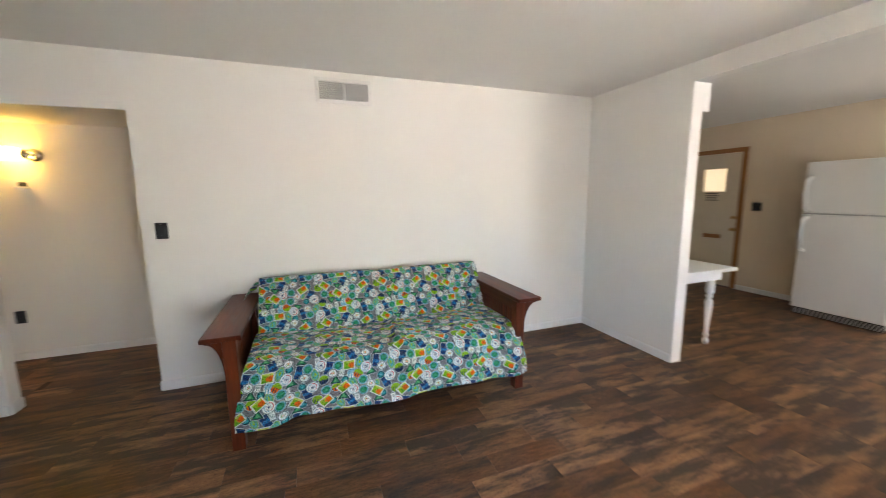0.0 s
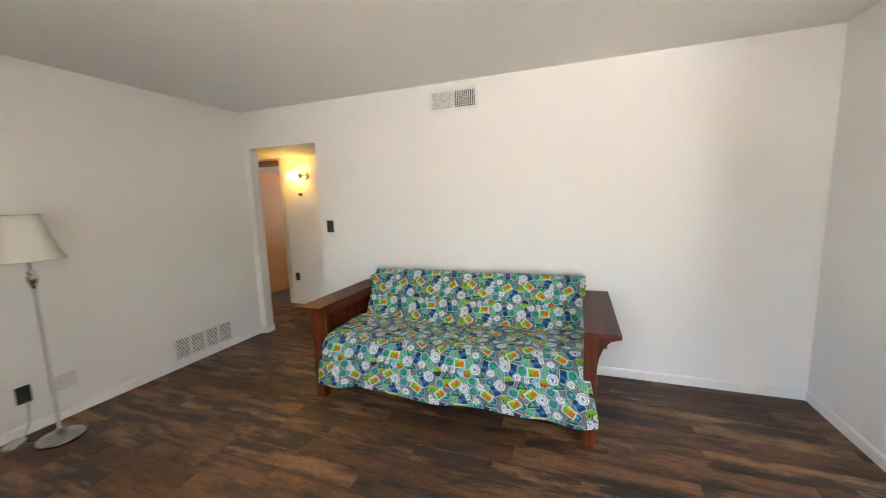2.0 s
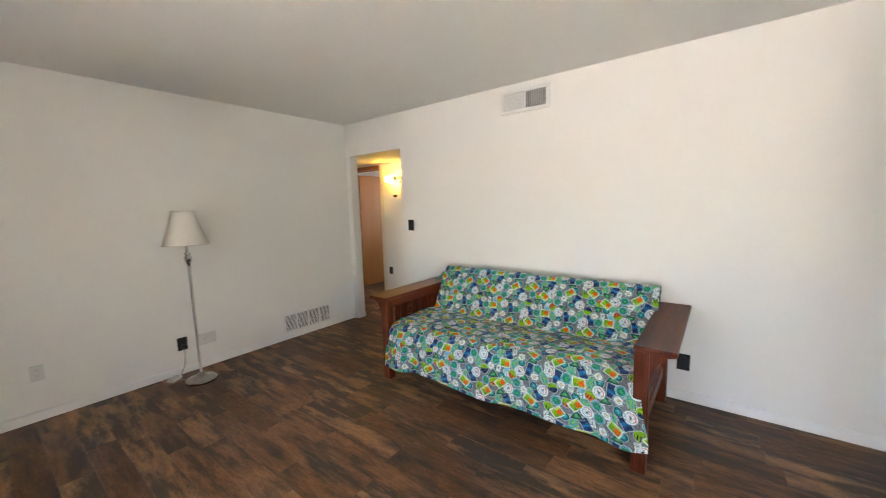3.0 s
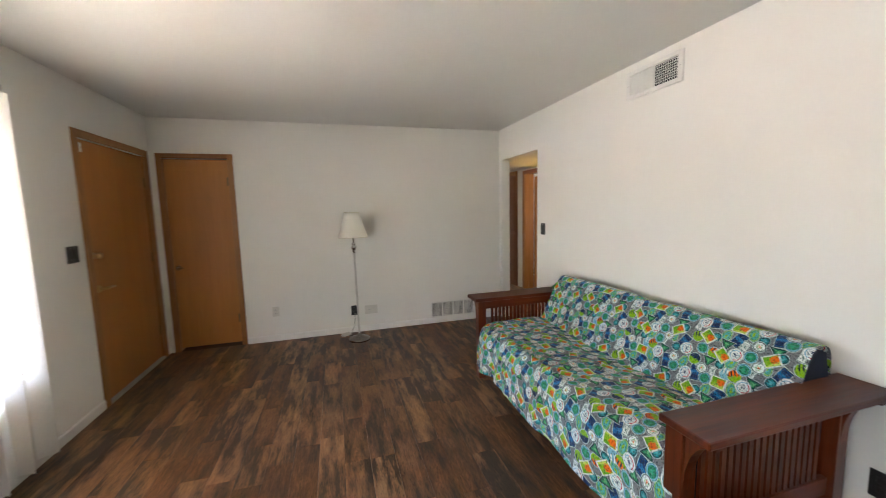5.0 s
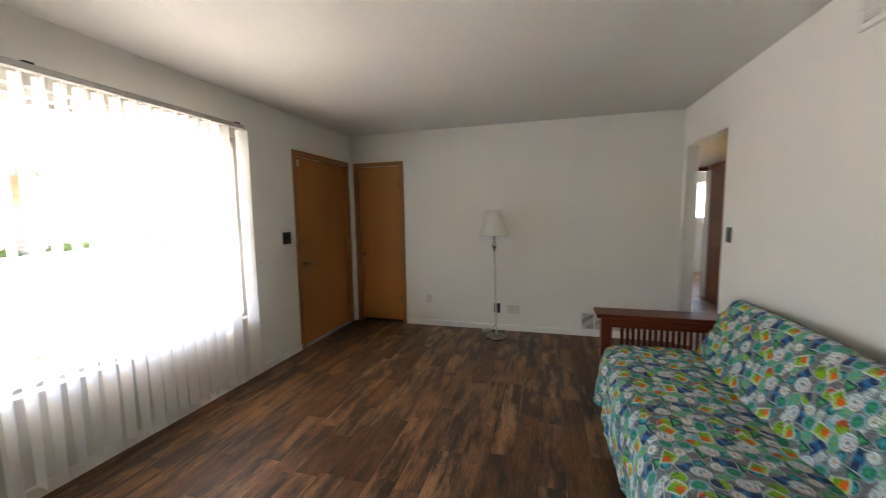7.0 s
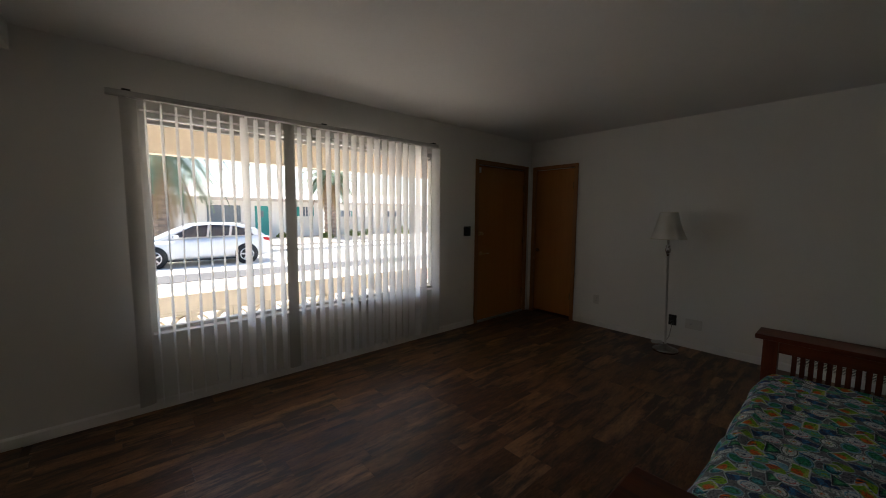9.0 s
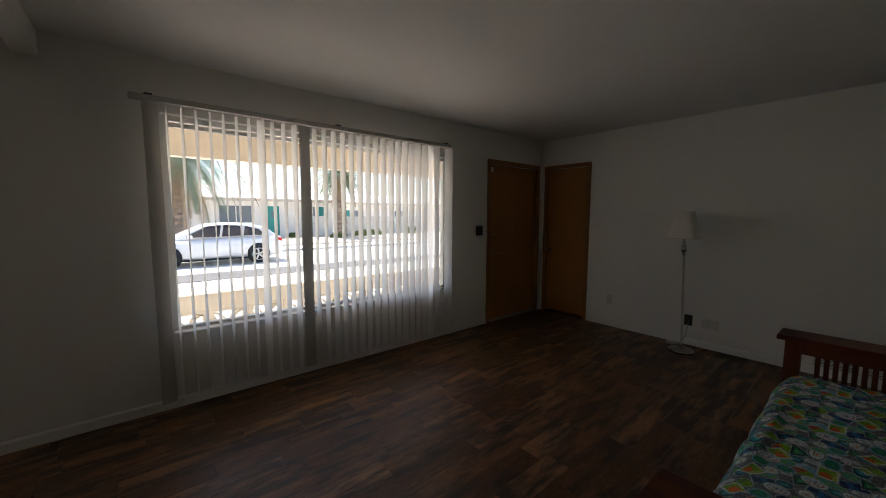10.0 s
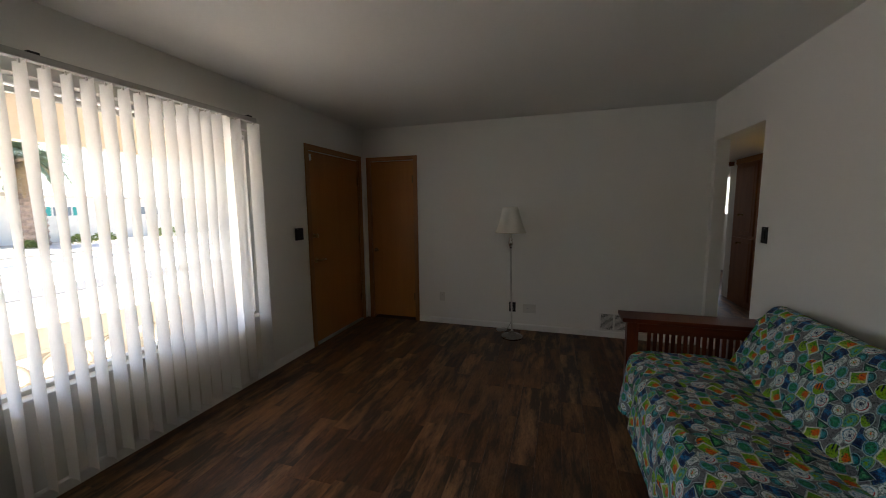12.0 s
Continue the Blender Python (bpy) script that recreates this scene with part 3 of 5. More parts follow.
        rib = mix_rgb(n, l, "MIX", arith(n, l, "GREATER_THAN", arith(n, l, "SINE", arith(n, l, "MULTIPLY", lx, 12.0)), 0.3), c, ink if c != sky_b else white)
        top = mix_rgb(n, l, "MIX", arith(n, l, "LESS_THAN", arith(n, l, "ADD", ly, rough_q), -0.05), rib, lime if c != sky_b else sky_b)
        col = stamp(col, round_q(v), top)
    # navy bottles
    for x, y, d in ((0.345, 0.26, 28), (0.05, 0.47, -12), (0.68, 0.47, -12), (0.80, 0.93, 25)):
        v = local(x, y, d, 0.027, 0.045)
        lx, ly = parts_of(v)
        face = mix_rgb(n, l, "MIX", arith(n, l, "COMPARE", arith(n, l, "ADD", ly, rough_q), 0.1, 0.22), bands(square_q(v), ((0.0, navy), (0.80, (0.03, 0.09, 0.24)), (0.9, ink))), (0.06, 0.20, 0.42))
        col = stamp(col, square_q(v), face)
    # white tags
    for x, y, d in ((0.42, 0.19, 12), (0.215, 0.61, -8), (0.90, 0.30, 8), (0.56, 0.80, 15)):
        v = local(x, y, d, 0.017, 0.027)
        col = stamp(col, square_q(v), bands(blurred(square_q(v)), ((0.0, (0.10, 0.16, 0.14)), (0.25, white), (0.45, (0.25, 0.32, 0.30)), (0.62, white), (0.90, (0.10, 0.14, 0.13)))))
    # dark green triangles
    for x, y, d in ((0.25, 0.13, 4), (0.70, 0.26, -4), (0.14, 0.76, 0), (0.60, 0.66, 8)):
        v = local(x, y, d, 0.036, 0.034)
        q = triangle_q(v)
        col = stamp(col, q, bands(blurred(q), ((0.0, (0.16, 0.45, 0.22)), (0.35, green), (0.62, (0.02, 0.10, 0.07)), (0.80, ink))))
    # round badges: green, teal rings, white puffs
    for x, y in ((0.50, 0.05), (0.165, 0.45), (0.785, 0.43), (0.49, 0.82), (0.03, 0.93)):
        q = round_q(local(x, y, 0, 0.034, 0.034))
        col = stamp(col, q, bands(blurred(q), ((0.0, (0.07, 0.34, 0.20)), (0.38, green), (0.62, (0.03, 0.24, 0.15)), (0.76, sky_b), (0.92, (0.05, 0.20, 0.22)))))
    for x, y in ((0.12, 0.20), (0.76, 0.18), (0.555, 0.37), (0.26, 0.76), (0.735, 0.78)):
        q = round_q(local(x, y, 0, 0.027, 0.027))
        col = stamp(col, q, bands(blurred(q), ((0.0, aqua), (0.35, teal), (0.55, (0.05, 0.34, 0.38)), (0.70, ink), (0.86, (0.02, 0.16, 0.20)))))
    for x, y in ((0.535, 0.26), (0.10, 0.59), (0.75, 0.59), (0.595, 0.93)):
        q = round_q(local(x, y, 0, 0.032, 0.029))
        col = stamp(col, q, bands(blurred(q), ((0.0, orange), (0.14, white), (0.28, leaf), (0.40, white), (0.84, (0.10, 0.12, 0.12)))))
    # white dials with a red and a navy rim
    for x, y in ((0.37, 0.0), (0.945, 0.40), (0.535, 0.555), (0.86, 0.82)):
        v = local(x, y, 20, 0.037, 0.037)
        q = round_q(v)
        lx, ly = parts_of(v)
        rim = mix_rgb(n, l, "MIX", arith(n, l, "GREATER_THAN", lx, 0.15), sky_b, red)
        face = bands(blurred(q), ((0.0, navy), (0.20, white), (0.42, (0.30, 0.36, 0.42)), (0.50, white), (0.84, white)))
        face = mix_rgb(n, l, "MIX", arith(n, l, "COMPARE", q, 0.76, 0.06), face, rim)
        col = stamp(col, q, face)
    # sunny hill badges with a cream edge
    for x, y, d in ((0.035, 0.165, 38), (0.31, 0.465, 0), (0.68, 0.10, -32), (0.25, 0.925, 40)):
        v = local(x, y, d, 0.041, 0.031)
        lx, ly = parts_of(v)
        q = square_q(v)
        hill = mix_rgb(n, l, "MIX", arith(n, l, "GREATER_THAN", arith(n, l, "ADD", arith(n, l, "MULTIPLY_ADD", lx, 0.5, ly), rough_q), 0.05), lime, leaf)
        hill = mix_rgb(n, l, "MIX", arith(n, l, "LESS_THAN", arith(n, l, "ADD", ly, arith(n, l, "MULTIPLY", lx, -0.3)), -0.45), hill, (0.50, 0.60, 0.16))
        dx, dy = arith(n, l, "ADD", lx, -0.45), arith(n, l, "ADD", ly, -0.15)
        sun_d = arith(n, l, "ADD", arith(n, l, "ADD", arith(n, l, "MULTIPLY", dx, dx), arith(n, l, "MULTIPLY", dy, dy)), rough_q)
        hill = mix_rgb(n, l, "MIX", arith(n, l, "LESS_THAN", sun_d, 0.36), hill, orange)
        hill = mix_rgb(n, l, "MIX", arith(n, l, "GREATER_THAN", q, 0.86), hill, cream)
        col = stamp(col, q, hill)
    # fine pale line work of the print
    squiggle = arith(n, l, "COMPARE", noise_tex(n, l, uv0, 95, 1, 0.4), 0.5, 0.022)
    col = mix_rgb(n, l, "MIX", arith(n, l, "MULTIPLY", squiggle, 0.14), col, (0.62, 0.68, 0.66))
    # fine dark line work of the print
    lines = ramp(n, l, noise_tex(n, l, uv0, 150, 2), ((0.40, (0.10, 0.16, 0.19)), (0.47, (1, 1, 1))))
    col = mix_rgb(n, l, "MULTIPLY", 0.88, col, lines)
    sat = n.new("ShaderNodeHueSaturation")
    sat.inputs["Saturation"].default_value, sat.inputs["Value"].default_value = 1.2, 0.95
    l.new(col, sat.inputs["Color"])
    l.new(sat.outputs[0], p.inputs["Base Color"])
    p.inputs["Roughness"].default_value = 0.85
    p.inputs["Specular IOR Level"].default_value = 0.2
    p.inputs["Sheen Weight"].default_value = 0.1
    w1, w2 = noise_tex(n, l, uv0, 9, 4), noise_tex(n, l, uv0, 700, 1)
    bump_to(n, l, p, arith(n, l, "ADD", w1, arith(n, l, "MULTIPLY", w2, 0.06)), 0.55, 0.02)
    return m


COVER = cover_material()
NAVY = plain("navy_piping", (0.015, 0.02, 0.045), 0.8, var=0.2)


def drape(xa, xb, profile, nx, wrinkle, name_seed, hem=None):
    """A cloth sheet across x along a rounded profile of (y, z) points, with folds; its UV is in metres along the cloth."""
    bm = bmesh.new()
    uvl = bm.loops.layers.uv.new("UVMap")
    # even steps along the profile
    pts = [Vector((0, p[0], p[1])) for p in profile]
    fine = []
    for i in range(len(pts) - 1):
        p0, p1, p2, p3 = pts[max(i - 1, 0)], pts[i], pts[i + 1], pts[min(i + 2, len(pts) - 1)]
        steps = max(2, int((p2 - p1).length / 0.02))
        for k in range(steps):
            t = k / steps
            fine.append(0.5 * ((2 * p1) + (p2 - p0) * t + (2 * p0 - 5 * p1 + 4 * p2 - p3) * t * t + (3 * p1 - p0 - 3 * p2 + p3) * t ** 3))
    fine.append(pts[-1])
    run = [0.0]
    for a, b in zip(fine, fine[1:]):
        run.append(run[-1] + (b - a).length)
    rows, meta = [], []
    for j, p in enumerate(fine):
        d = (fine[min(j + 1, len(fine) - 1)] - fine[max(j - 1, 0)]).normalized()
        nrm = Vector((0, -d.z, d.y))
        row = []
        for i in range(nx + 1):
            u = i / nx
            x = xa(run[j] / run[-1]) * (1 - u) + xb(run[j] / run[-1]) * u
            off = wrinkle(x, run[j], run[-1], u)
            q = Vector((x, p.y, p.z)) + nrm * off
            if hem:
                q += hem(x, run[j], run[-1], u)
            row.append((bm.verts.new((q.x - CX, q.y - CY, q.z)), (u * (xb(0.5) - xa(0.5)), run[j])))
        rows.append(row)
    for r0, r1 in zip(rows, rows[1:]):
        for i in range(nx):
            four = (r0[i], r0[i + 1], r1[i + 1], r1[i])
            f = bm.faces.new([v for v, _ in four])
            f.smooth = True
            for lp, (_, c) in zip(f.loops, four):
                lp[uvl].uv = c
    bmesh.ops.recalc_face_normals(bm, faces=bm.faces)
    return bm


def nz(x, y, s, seed=0.0):
    return noise.noise(Vector((x * s, y * s, seed)))


cover = thing("futon_cover", (CX, CY, 0), "bright badge-print cotton cover draped over the futon mattress", "futon cover")


def seat_fold(x, r, total, u):
    hang = max(0.0, (r - 0.62) / (total - 0.62))
    crease = 0.018 * nz(x, r, 3.2, 1.0) + 0.007 * nz(x, r, 9.0, 2.0)
    waves = hang * (0.020 * math.sin(x * 11.0 + 1.3 * nz(x, 0, 2.0, 4.0) * 3) + 0.022 * nz(x, r * 0.3, 5.0, 7.0))
    seam = -0.016 * math.exp(-((x - 1.27 - 0.03 * nz(r, 0, 3)) / 0.022) ** 2) * (1 - 0.4 * hang)
    pinch = -0.012 * math.exp(-((x - 0.86 - 0.05 * (r - 0.6)) / 0.02) ** 2) * hang
    return crease + waves + seam + pinch


def seat_hem(x, r, total, u):
    hang = max(0.0, (r - 0.70) / (total - 0.70))
    dz = 0.022 * nz(x, 0, 2.2, 9.0) - 0.022 * math.exp(-((x - 0.30) / 0.10) ** 2) + 0.010 * math.sin(x * 9)
    sag = -0.025 * math.exp(-((x - 1.05) / 0.5) ** 2) if r < 0.6 else 0.0
    return Vector((0, 0, hang * dz + sag))


seat_profile = [(3.10, 0.470), (2.98, 0.492), (2.80, 0.505), (2.62, 0.508), (2.525, 0.497), (2.462, 0.462), (2.432, 0.40), (2.418, 0.30), (2.408, 0.22), (2.398, 0.142)]
def flare(s, out):
    return out * min(1.0, max(0.0, (s - 0.60) / 0.34))


part("seat_cover", drape(lambda s: 0.325 - flare(s, 0.075), lambda s: 2.118 + flare(s, 0.070), seat_profile, 110, seat_fold, 1, seat_hem), COVER, cover)


def back_fold(x, r, total, u):
    return 0.008 * nz(x, r, 3.6, 21.0) + 0.005 * nz(x, r, 10.0, 22.0) - 0.01 * math.exp(-((x - 1.22) / 0.03) ** 2)


def back_hem(x, r, total, u):
    tuck = 0.02 * nz(u * 3, r, 2, 31)
    return Vector((tuck * 0.3, 0, 0.003 * nz(x, 0, 1.5, 33.0)))


back_profile = [(2.985, 0.47), (3.010, 0.50), (3.055, 0.60), (3.105, 0.70), (3.150, 0.79), (3.180, 0.832), (3.225, 0.848), (3.275, 0.832), (3.300, 0.77), (3.315, 0.65), (3.32, 0.45)]
part("back_cover", drape(lambda s: 0.335 + 0.02 * s, lambda s: 2.132 - 0.02 * s, back_profile, 96, back_fold, 2, back_hem), COVER, cover)
flap = bmesh.new()
fl = [[flap.verts.new((0.37 - 0.13 * (i / 5) + 0.012 * math.sin(j * 1.7 + i) - CX, 3.17 + 0.035 * j - 0.02 * (i / 5) - CY,
                       0.835 - 0.012 * abs(j - 2) - 0.11 * (i / 5) ** 1.6 + 0.006 * math.sin(i * 2.1 + j * 1.3))) for i in range(6)] for j in range(5)]
uvf = flap.loops.layers.uv.new("UVMap")
for j in range(4):
    for i in range(5):
        f = flap.faces.new((fl[j][i], fl[j][i + 1], fl[j + 1][i + 1], fl[j + 1][i]))
        f.smooth = True
        for lp in f.loops:
            lp[uvf].uv = (lp.vert.co.x, lp.vert.co.y + lp.vert.co.z)
part("loose_corner", flap, COVER, cover, "loose corner of the cover folded over the arm")
# dark end panels of the mattress under the cover
endp = [(3.03, 0.47), (3.12, 0.68), (3.185, 0.812), (3.225, 0.830), (3.265, 0.812), (3.30, 0.66), (3.30, 0.40), (3.03, 0.40)]
part("mattress_back", prism([(a - CY, b) for a, b in endp], "x", 0.365 - CX, 2.118 - CX), NAVY, cover, "dark navy mattress edge")
part("mattress_seat", boxed(0.34 - CX, 2.108 - CX, 2.45 - CY, 3.05 - CY, 0.292, 0.455, bevel=0.04, seg=3), NAVY, cover)

# ---- floor lamp ----
# nickel darkened in colour to imitate the dark floor reflected in the base
DARK_NICKEL = plain("nickel_floor_reflection", (0.34, 0.325, 0.30), 0.24, 1.0, var=0.1, scale=25, bump=0.03)
lamp_t = thing("floor_lamp", (-1.056, 1.512, 0), "brushed nickel floor lamp with a cream bell shade, unlit", "floor lamp")
part("base", lathe([(0, 0), (0.118, 0), (0.120, 0.012), (0.116, 0.020), (0.095, 0.030), (0.055, 0.038), (0.030, 0.052), (0.018, 0.075), (0.0, 0.078)], 40), DARK_NICKEL, lamp_t)
part("pole", lathe([(0.010, 0.07), (0.010, 0.98), (0.014, 0.985), (0.014, 0.995), (0.010, 1.0)], 16), POLE, lamp_t)
part("finial_body", lathe([(0.010, 1.0), (0.016, 1.02), (0.027, 1.055), (0.025, 1.075), (0.014, 1.085), (0.022, 1.095), (0.022, 1.105), (0.010, 1.115), (0.012, 1.17), (0, 1.18)], 20), NICKEL, lamp_t, "turned nickel lamp neck")
sh = bmesh.new()
prof = [(0.159, 1.173), (0.140, 1.222), (0.121, 1.278), (0.105, 1.335), (0.090, 1.395), (0.079, 1.442)]
sh = lathe(prof + [(r - 0.002, z) for r, z in reversed(prof)], 40)
part("shade", sh, SHADE, lamp_t, "cream fabric bell lampshade")
for rr, zz in ((0.159, 1.174), (0.079, 1.442)):
    part("shade_trim", tube([(rr * math.cos(a * math.pi / 20), rr * math.sin(a * math.pi / 20), zz) for a in range(41)], 0.0028, 6), plain("shade_edge", (0.66, 0.60, 0.48), 0.8), lamp_t)
part("spider", tube([(-0.078, 0, 1.437), (0, 0, 1.430), (0.078, 0, 1.437)], 0.002, 6), NICKEL, lamp_t)
part("bulb", lathe([(0, 1.18), (0.014, 1.185), (0.014, 1.21), (0.03, 1.25), (0.03, 1.275), (0.0, 1.305)], 16), TRIM, lamp_t)
LEAN = Matrix(((1, 0, 0.045, 0), (0, 1, -0.017, 0), (0, 0, 1, 0), (0, 0, 0, 1)))
for o in lamp_t.children:
    if o.name.split(".")[0] != "base":
        o.data.transform(LEAN)
# its cord, from the outlet to the floor and round behind the base
cord = [(W + 0.02, 1.481, 0.248), (W + 0.035, 1.483, 0.19), (W + 0.045, 1.47, 0.09), (W + 0.06, 1.43, 0.012), (W + 0.13, 1.40, 0.006), (W + 0.20, 1.43, 0.006), (-1.056, 1.47, 0.008)]
part("cord", turn(tube(cord, 0.0032, 8), Matrix.Translation((1.056, -1.512, 0))), plain("cord_grey", (0.25, 0.24, 0.22), 0.6), lamp_t, "thin grey power cord")
part("plug", turn(boxed(-0.012, 0.012, -0.012, 0.012, -0.014, 0.014, bevel=0.004), Matrix.Translation((W + 0.019 + 1.056, 1.481 - 1.512, 0.250))), DARK, lamp_t)
part("foot_switch", turn(boxed(-0.03, 0.03, -0.055, 0.055, 0.0, 0.028, bevel=0.01, seg=3), Matrix.Translation((W + 0.10 + 1.056, 1.37 - 1.512, 0.0)) @ pose(0, 0, 0, 0, 0, 35)), STEEL, lamp_t, "small grey foot switch")

# ---- vertical blinds ----
BY = -0.350
blind = thing("vertical_blind", (1.9, BY, 0), "floor-length vertical blind of sheer white vanes, turned open", "blind")
part("headrail", boxed(0.512 - 1.9, 3.190 - 1.9, -0.022, 0.022, 2.125, 2.160, bevel=0.004), STEEL, blind, "grey aluminium headrail")
for x in (0.57, 1.80, 3.09):
    part("bracket", boxed(x - 0.022 - 1.9, x + 0.022 - 1.9, S - BY, 0.016, 2.158, 2.172, bevel=0.003), DARK, blind, "dark mounting clip")


def vane(width, z0, z1, bow):
    """A strip of cloth, bowed across and gently waved along."""
    bm = bmesh.new()
    rows = []
    for j in range(13):
        z = z1 + (z0 - z1) * j / 12
        sway = 0.004 * math.sin(j * 0.9)
        rows.append([bm.verts.new((-width / 2 + width * i / 6, bow * (1 - (i / 3 - 1) ** 2) + sway * (i / 3 - 1), z)) for i in range(7)])
    for a, b in zip(rows, rows[1:]):
        for i in range(6):
            bm.faces.new((a[i], a[i + 1], b[i + 1], b[i])).smooth = True
    return bm


rv = random.Random(4)
me_v = [mesh_of("vane", vane(0.089, 0.085, 2.118, b), SHEER) for b in (0.004, 0.006, 0.009)]
me_d = mesh_of("vane_dense", vane(0.092, 0.085, 2.118, 0.006), DENSE)
me_c = mesh_of("carrier", boxed(-0.004, 0.004, -0.004, 0.004, 2.108, 2.126), TRIM)
n_v = 32
for i in range(n_v):
    x = 0.530 + i * (3.085 - 0.530) / (n_v - 1)
    yaw, me = (91 if i > 20 else 94.5) + rv.uniform(-4, 4) * (0.4 if i > 23 else 1.0), rv.choice(me_v)
    if i == 1:
        continue                   # one vane is missing near the front door
    dense = i in (19, n_v - 1)     # two heavier vanes hang flat
    if dense:
        yaw, me = (6, me_d) if i == 19 else (22, me_d)
    elif i == 0:
        yaw = 128
    elif i == 3:
        yaw = 14
    elif i == 23:
        yaw = 112
    v = new("vane", me)
    v.parent, v.location, v.rotation_euler = blind, (x - 1.9, 0, 0), (0, 0, radians(yaw))
    if dense:
        tagged(v, "dense beige vane, turned flat")
    c = new("carrier", me_c)
    c.parent, c.location = blind, (x - 1.9, 0, 0)

# ---- picture window ----
win = thing("window_1", ((WX0 + WX1) / 2, S - 0.10, WZ0), "wide picture window in a white metal frame", "window", kind="structure")
hx, wh = (WX1 - WX0) / 2, WZ1 - WZ0
FRAME = plain("window_frame_paint", (0.72, 0.71, 0.68), 0.4, var=0.05, bump=0.03)
part("window_frame", boxed(-hx, hx, -0.03, 0.03, 0, 0.035, bevel=0.003), FRAME, win)
part("window_frame", boxed(-hx, hx, -0.03, 0.03, wh - 0.035, wh, bevel=0.003), FRAME, win)
for xx in (-hx, hx - 0.04):
    part("window_frame", boxed(xx, xx + 0.04, -0.03, 0.03, 0.035, wh - 0.035, bevel=0.003), FRAME, win)
part("sash_rail", boxed(-hx + 0.04, hx - 0.04, -0.012, 0.020, wh - 0.075, wh - 0.047, bevel=0.003), FRAME, win)
part("sash_stile", boxed(-hx + 0.10, -hx + 0.135, -0.012, 0.020, 0.035, wh - 0.075, bevel=0.003), FRAME, win)
part("window_sill", boxed(-hx, hx, 0.031, 0.112, -0.004, 0.012, bevel=0.004), TRIM, win, "white painted sill")
pane = part("pane", boxed(-hx + 0.035, hx - 0.035, -0.003, 0.003, 0.03, wh - 0.04), GLASS, win)
pane.visible_shadow = False

# ---- hall ----
sconce = thing("wall_sconce", (-1.510, HN, 1.842), "lit hall wall sconce with a frosted glass globe", "wall lamp")
part("backplate", turn(lathe([(0, 0), (0.055, 0), (0.055, 0.012), (0.03, 0.02), (0, 0.022)], 24), pose(0.02, 0, 0, 90)), NICKEL, sconce)
part("arm", tube([(0.02, -0.015, 0), (0.02, -0.095, 0), (0.0, -0.105, 0)], 0.011), NICKEL, sconce)
part("cap", turn(lathe([(0, 0), (0.030, 0), (0.042, 0.012), (0.042, 0.03), (0.036, 0.034)], 24), pose(0.028, -0.105, 0, 0, -90)), NICKEL, sconce)
part("globe", turn(lathe([(0.036, 0.0), (0.054, 0.03), (0.060, 0.08), (0.058, 0.13), (0.047, 0.170), (0.025, 0.190), (0, 0.194)], 28), pose(-0.004, -0.105, 0, 0, -90)), GLOBE, sconce, "glowing frosted glass globe")
chime = thing("wall_sensor", (-1.585, HN, 1.560), "small white wall sensor with a dark top", "sensor")
part("body", turn(lathe([(0, 0), (0.038, 0.0), (0.046, 0.014), (0.044, 0.022), (0, 0.024)], 24), pose(0, -0.046, -0.012)), TRIM, chime)
part("stem", boxed(-0.018, 0.014, -0.06, 0.0, 0.012, 0.048, bevel=0.006), DARK, chime, "dark bracket")

# bedroom door, swung open against the wall of the room north of the hall
bd = thing("door_3", (BX0, HN, 0), "flush honey oak bedroom door standing open into the room", "door", kind="structure")
part("door_leaf", boxed(-0.002, 0.034, 0.196, 0.95, 0.012, 1.985, bevel=0.002), DOOR, bd)
knob(bd, (0.034, 0.885, 0.93), (1, 0, 0), 0.024)
for z in (0.30, 1.75):
    part("hinge", tube([(0.022, 0.188, z - 0.045), (0.022, 0.188, z + 0.045)], 0.008, 8), BRASS_OLD, bd, "aged brass hinge")
part("jamb", boxed(0.0, 0.018, 0.001, 0.178, 0, 2.022), VARNISHED, bd, "glossy varnished door jamb")
part("jamb", boxed(BX1 - BX0 - 0.018, BX1 - BX0, 0.001, 0.149, 0, 2.022), VARNISHED, bd)
part("jamb", boxed(0.0, BX1 - BX0, 0.001, 0.149, 2.022, 2.04), VARNISHED, bd)
part("casing", boxed(-0.055, 0.006, -0.012, 0.0, 0, 2.085, bevel=0.003), CASING, bd)
part("casing", boxed(BX1 - BX0 - 0.006, BX1 - BX0 + 0.055, -0.012, 0.0, 0, 2.085, bevel=0.003), WALLTRIM, bd, "cream painted casing")
part("casing", boxed(0.006, BX1 - BX0 - 0.006, -0.0115, 0.0, 2.03, 2.085, bevel=0.003), CABINET, bd, "dark wood head casing")
# end of the hall: cased doorway and a linen cupboard built into the north wall
ed = thing("door_4", (HW, 4.01, 0), "dark wood doorway casing at the hall end", "door frame", kind="structure")
part("casing", boxed(-0.115, 0.014, -0.62, -0.56, 0, 2.09, bevel=0.003), CABINET, ed)
part("casing", boxed(-0.115, 0.0135, -0.56, 0.505, 2.03, 2.09, bevel=0.003), CABINET, ed)
lc = thing("linen_cabinet", (-3.275, HN, 0), "tall brown wood linen cupboard with two stacked doors", "cabinet")
part("body", boxed(-0.355, 0.335, -0.030, -0.001, 0.0, 2.106, bevel=0.003), CABINET, lc)
part("cornice", boxed(-0.36, 0.34, -0.044, -0.030, 2.03, 2.100, bevel=0.004), CASING_X, lc)
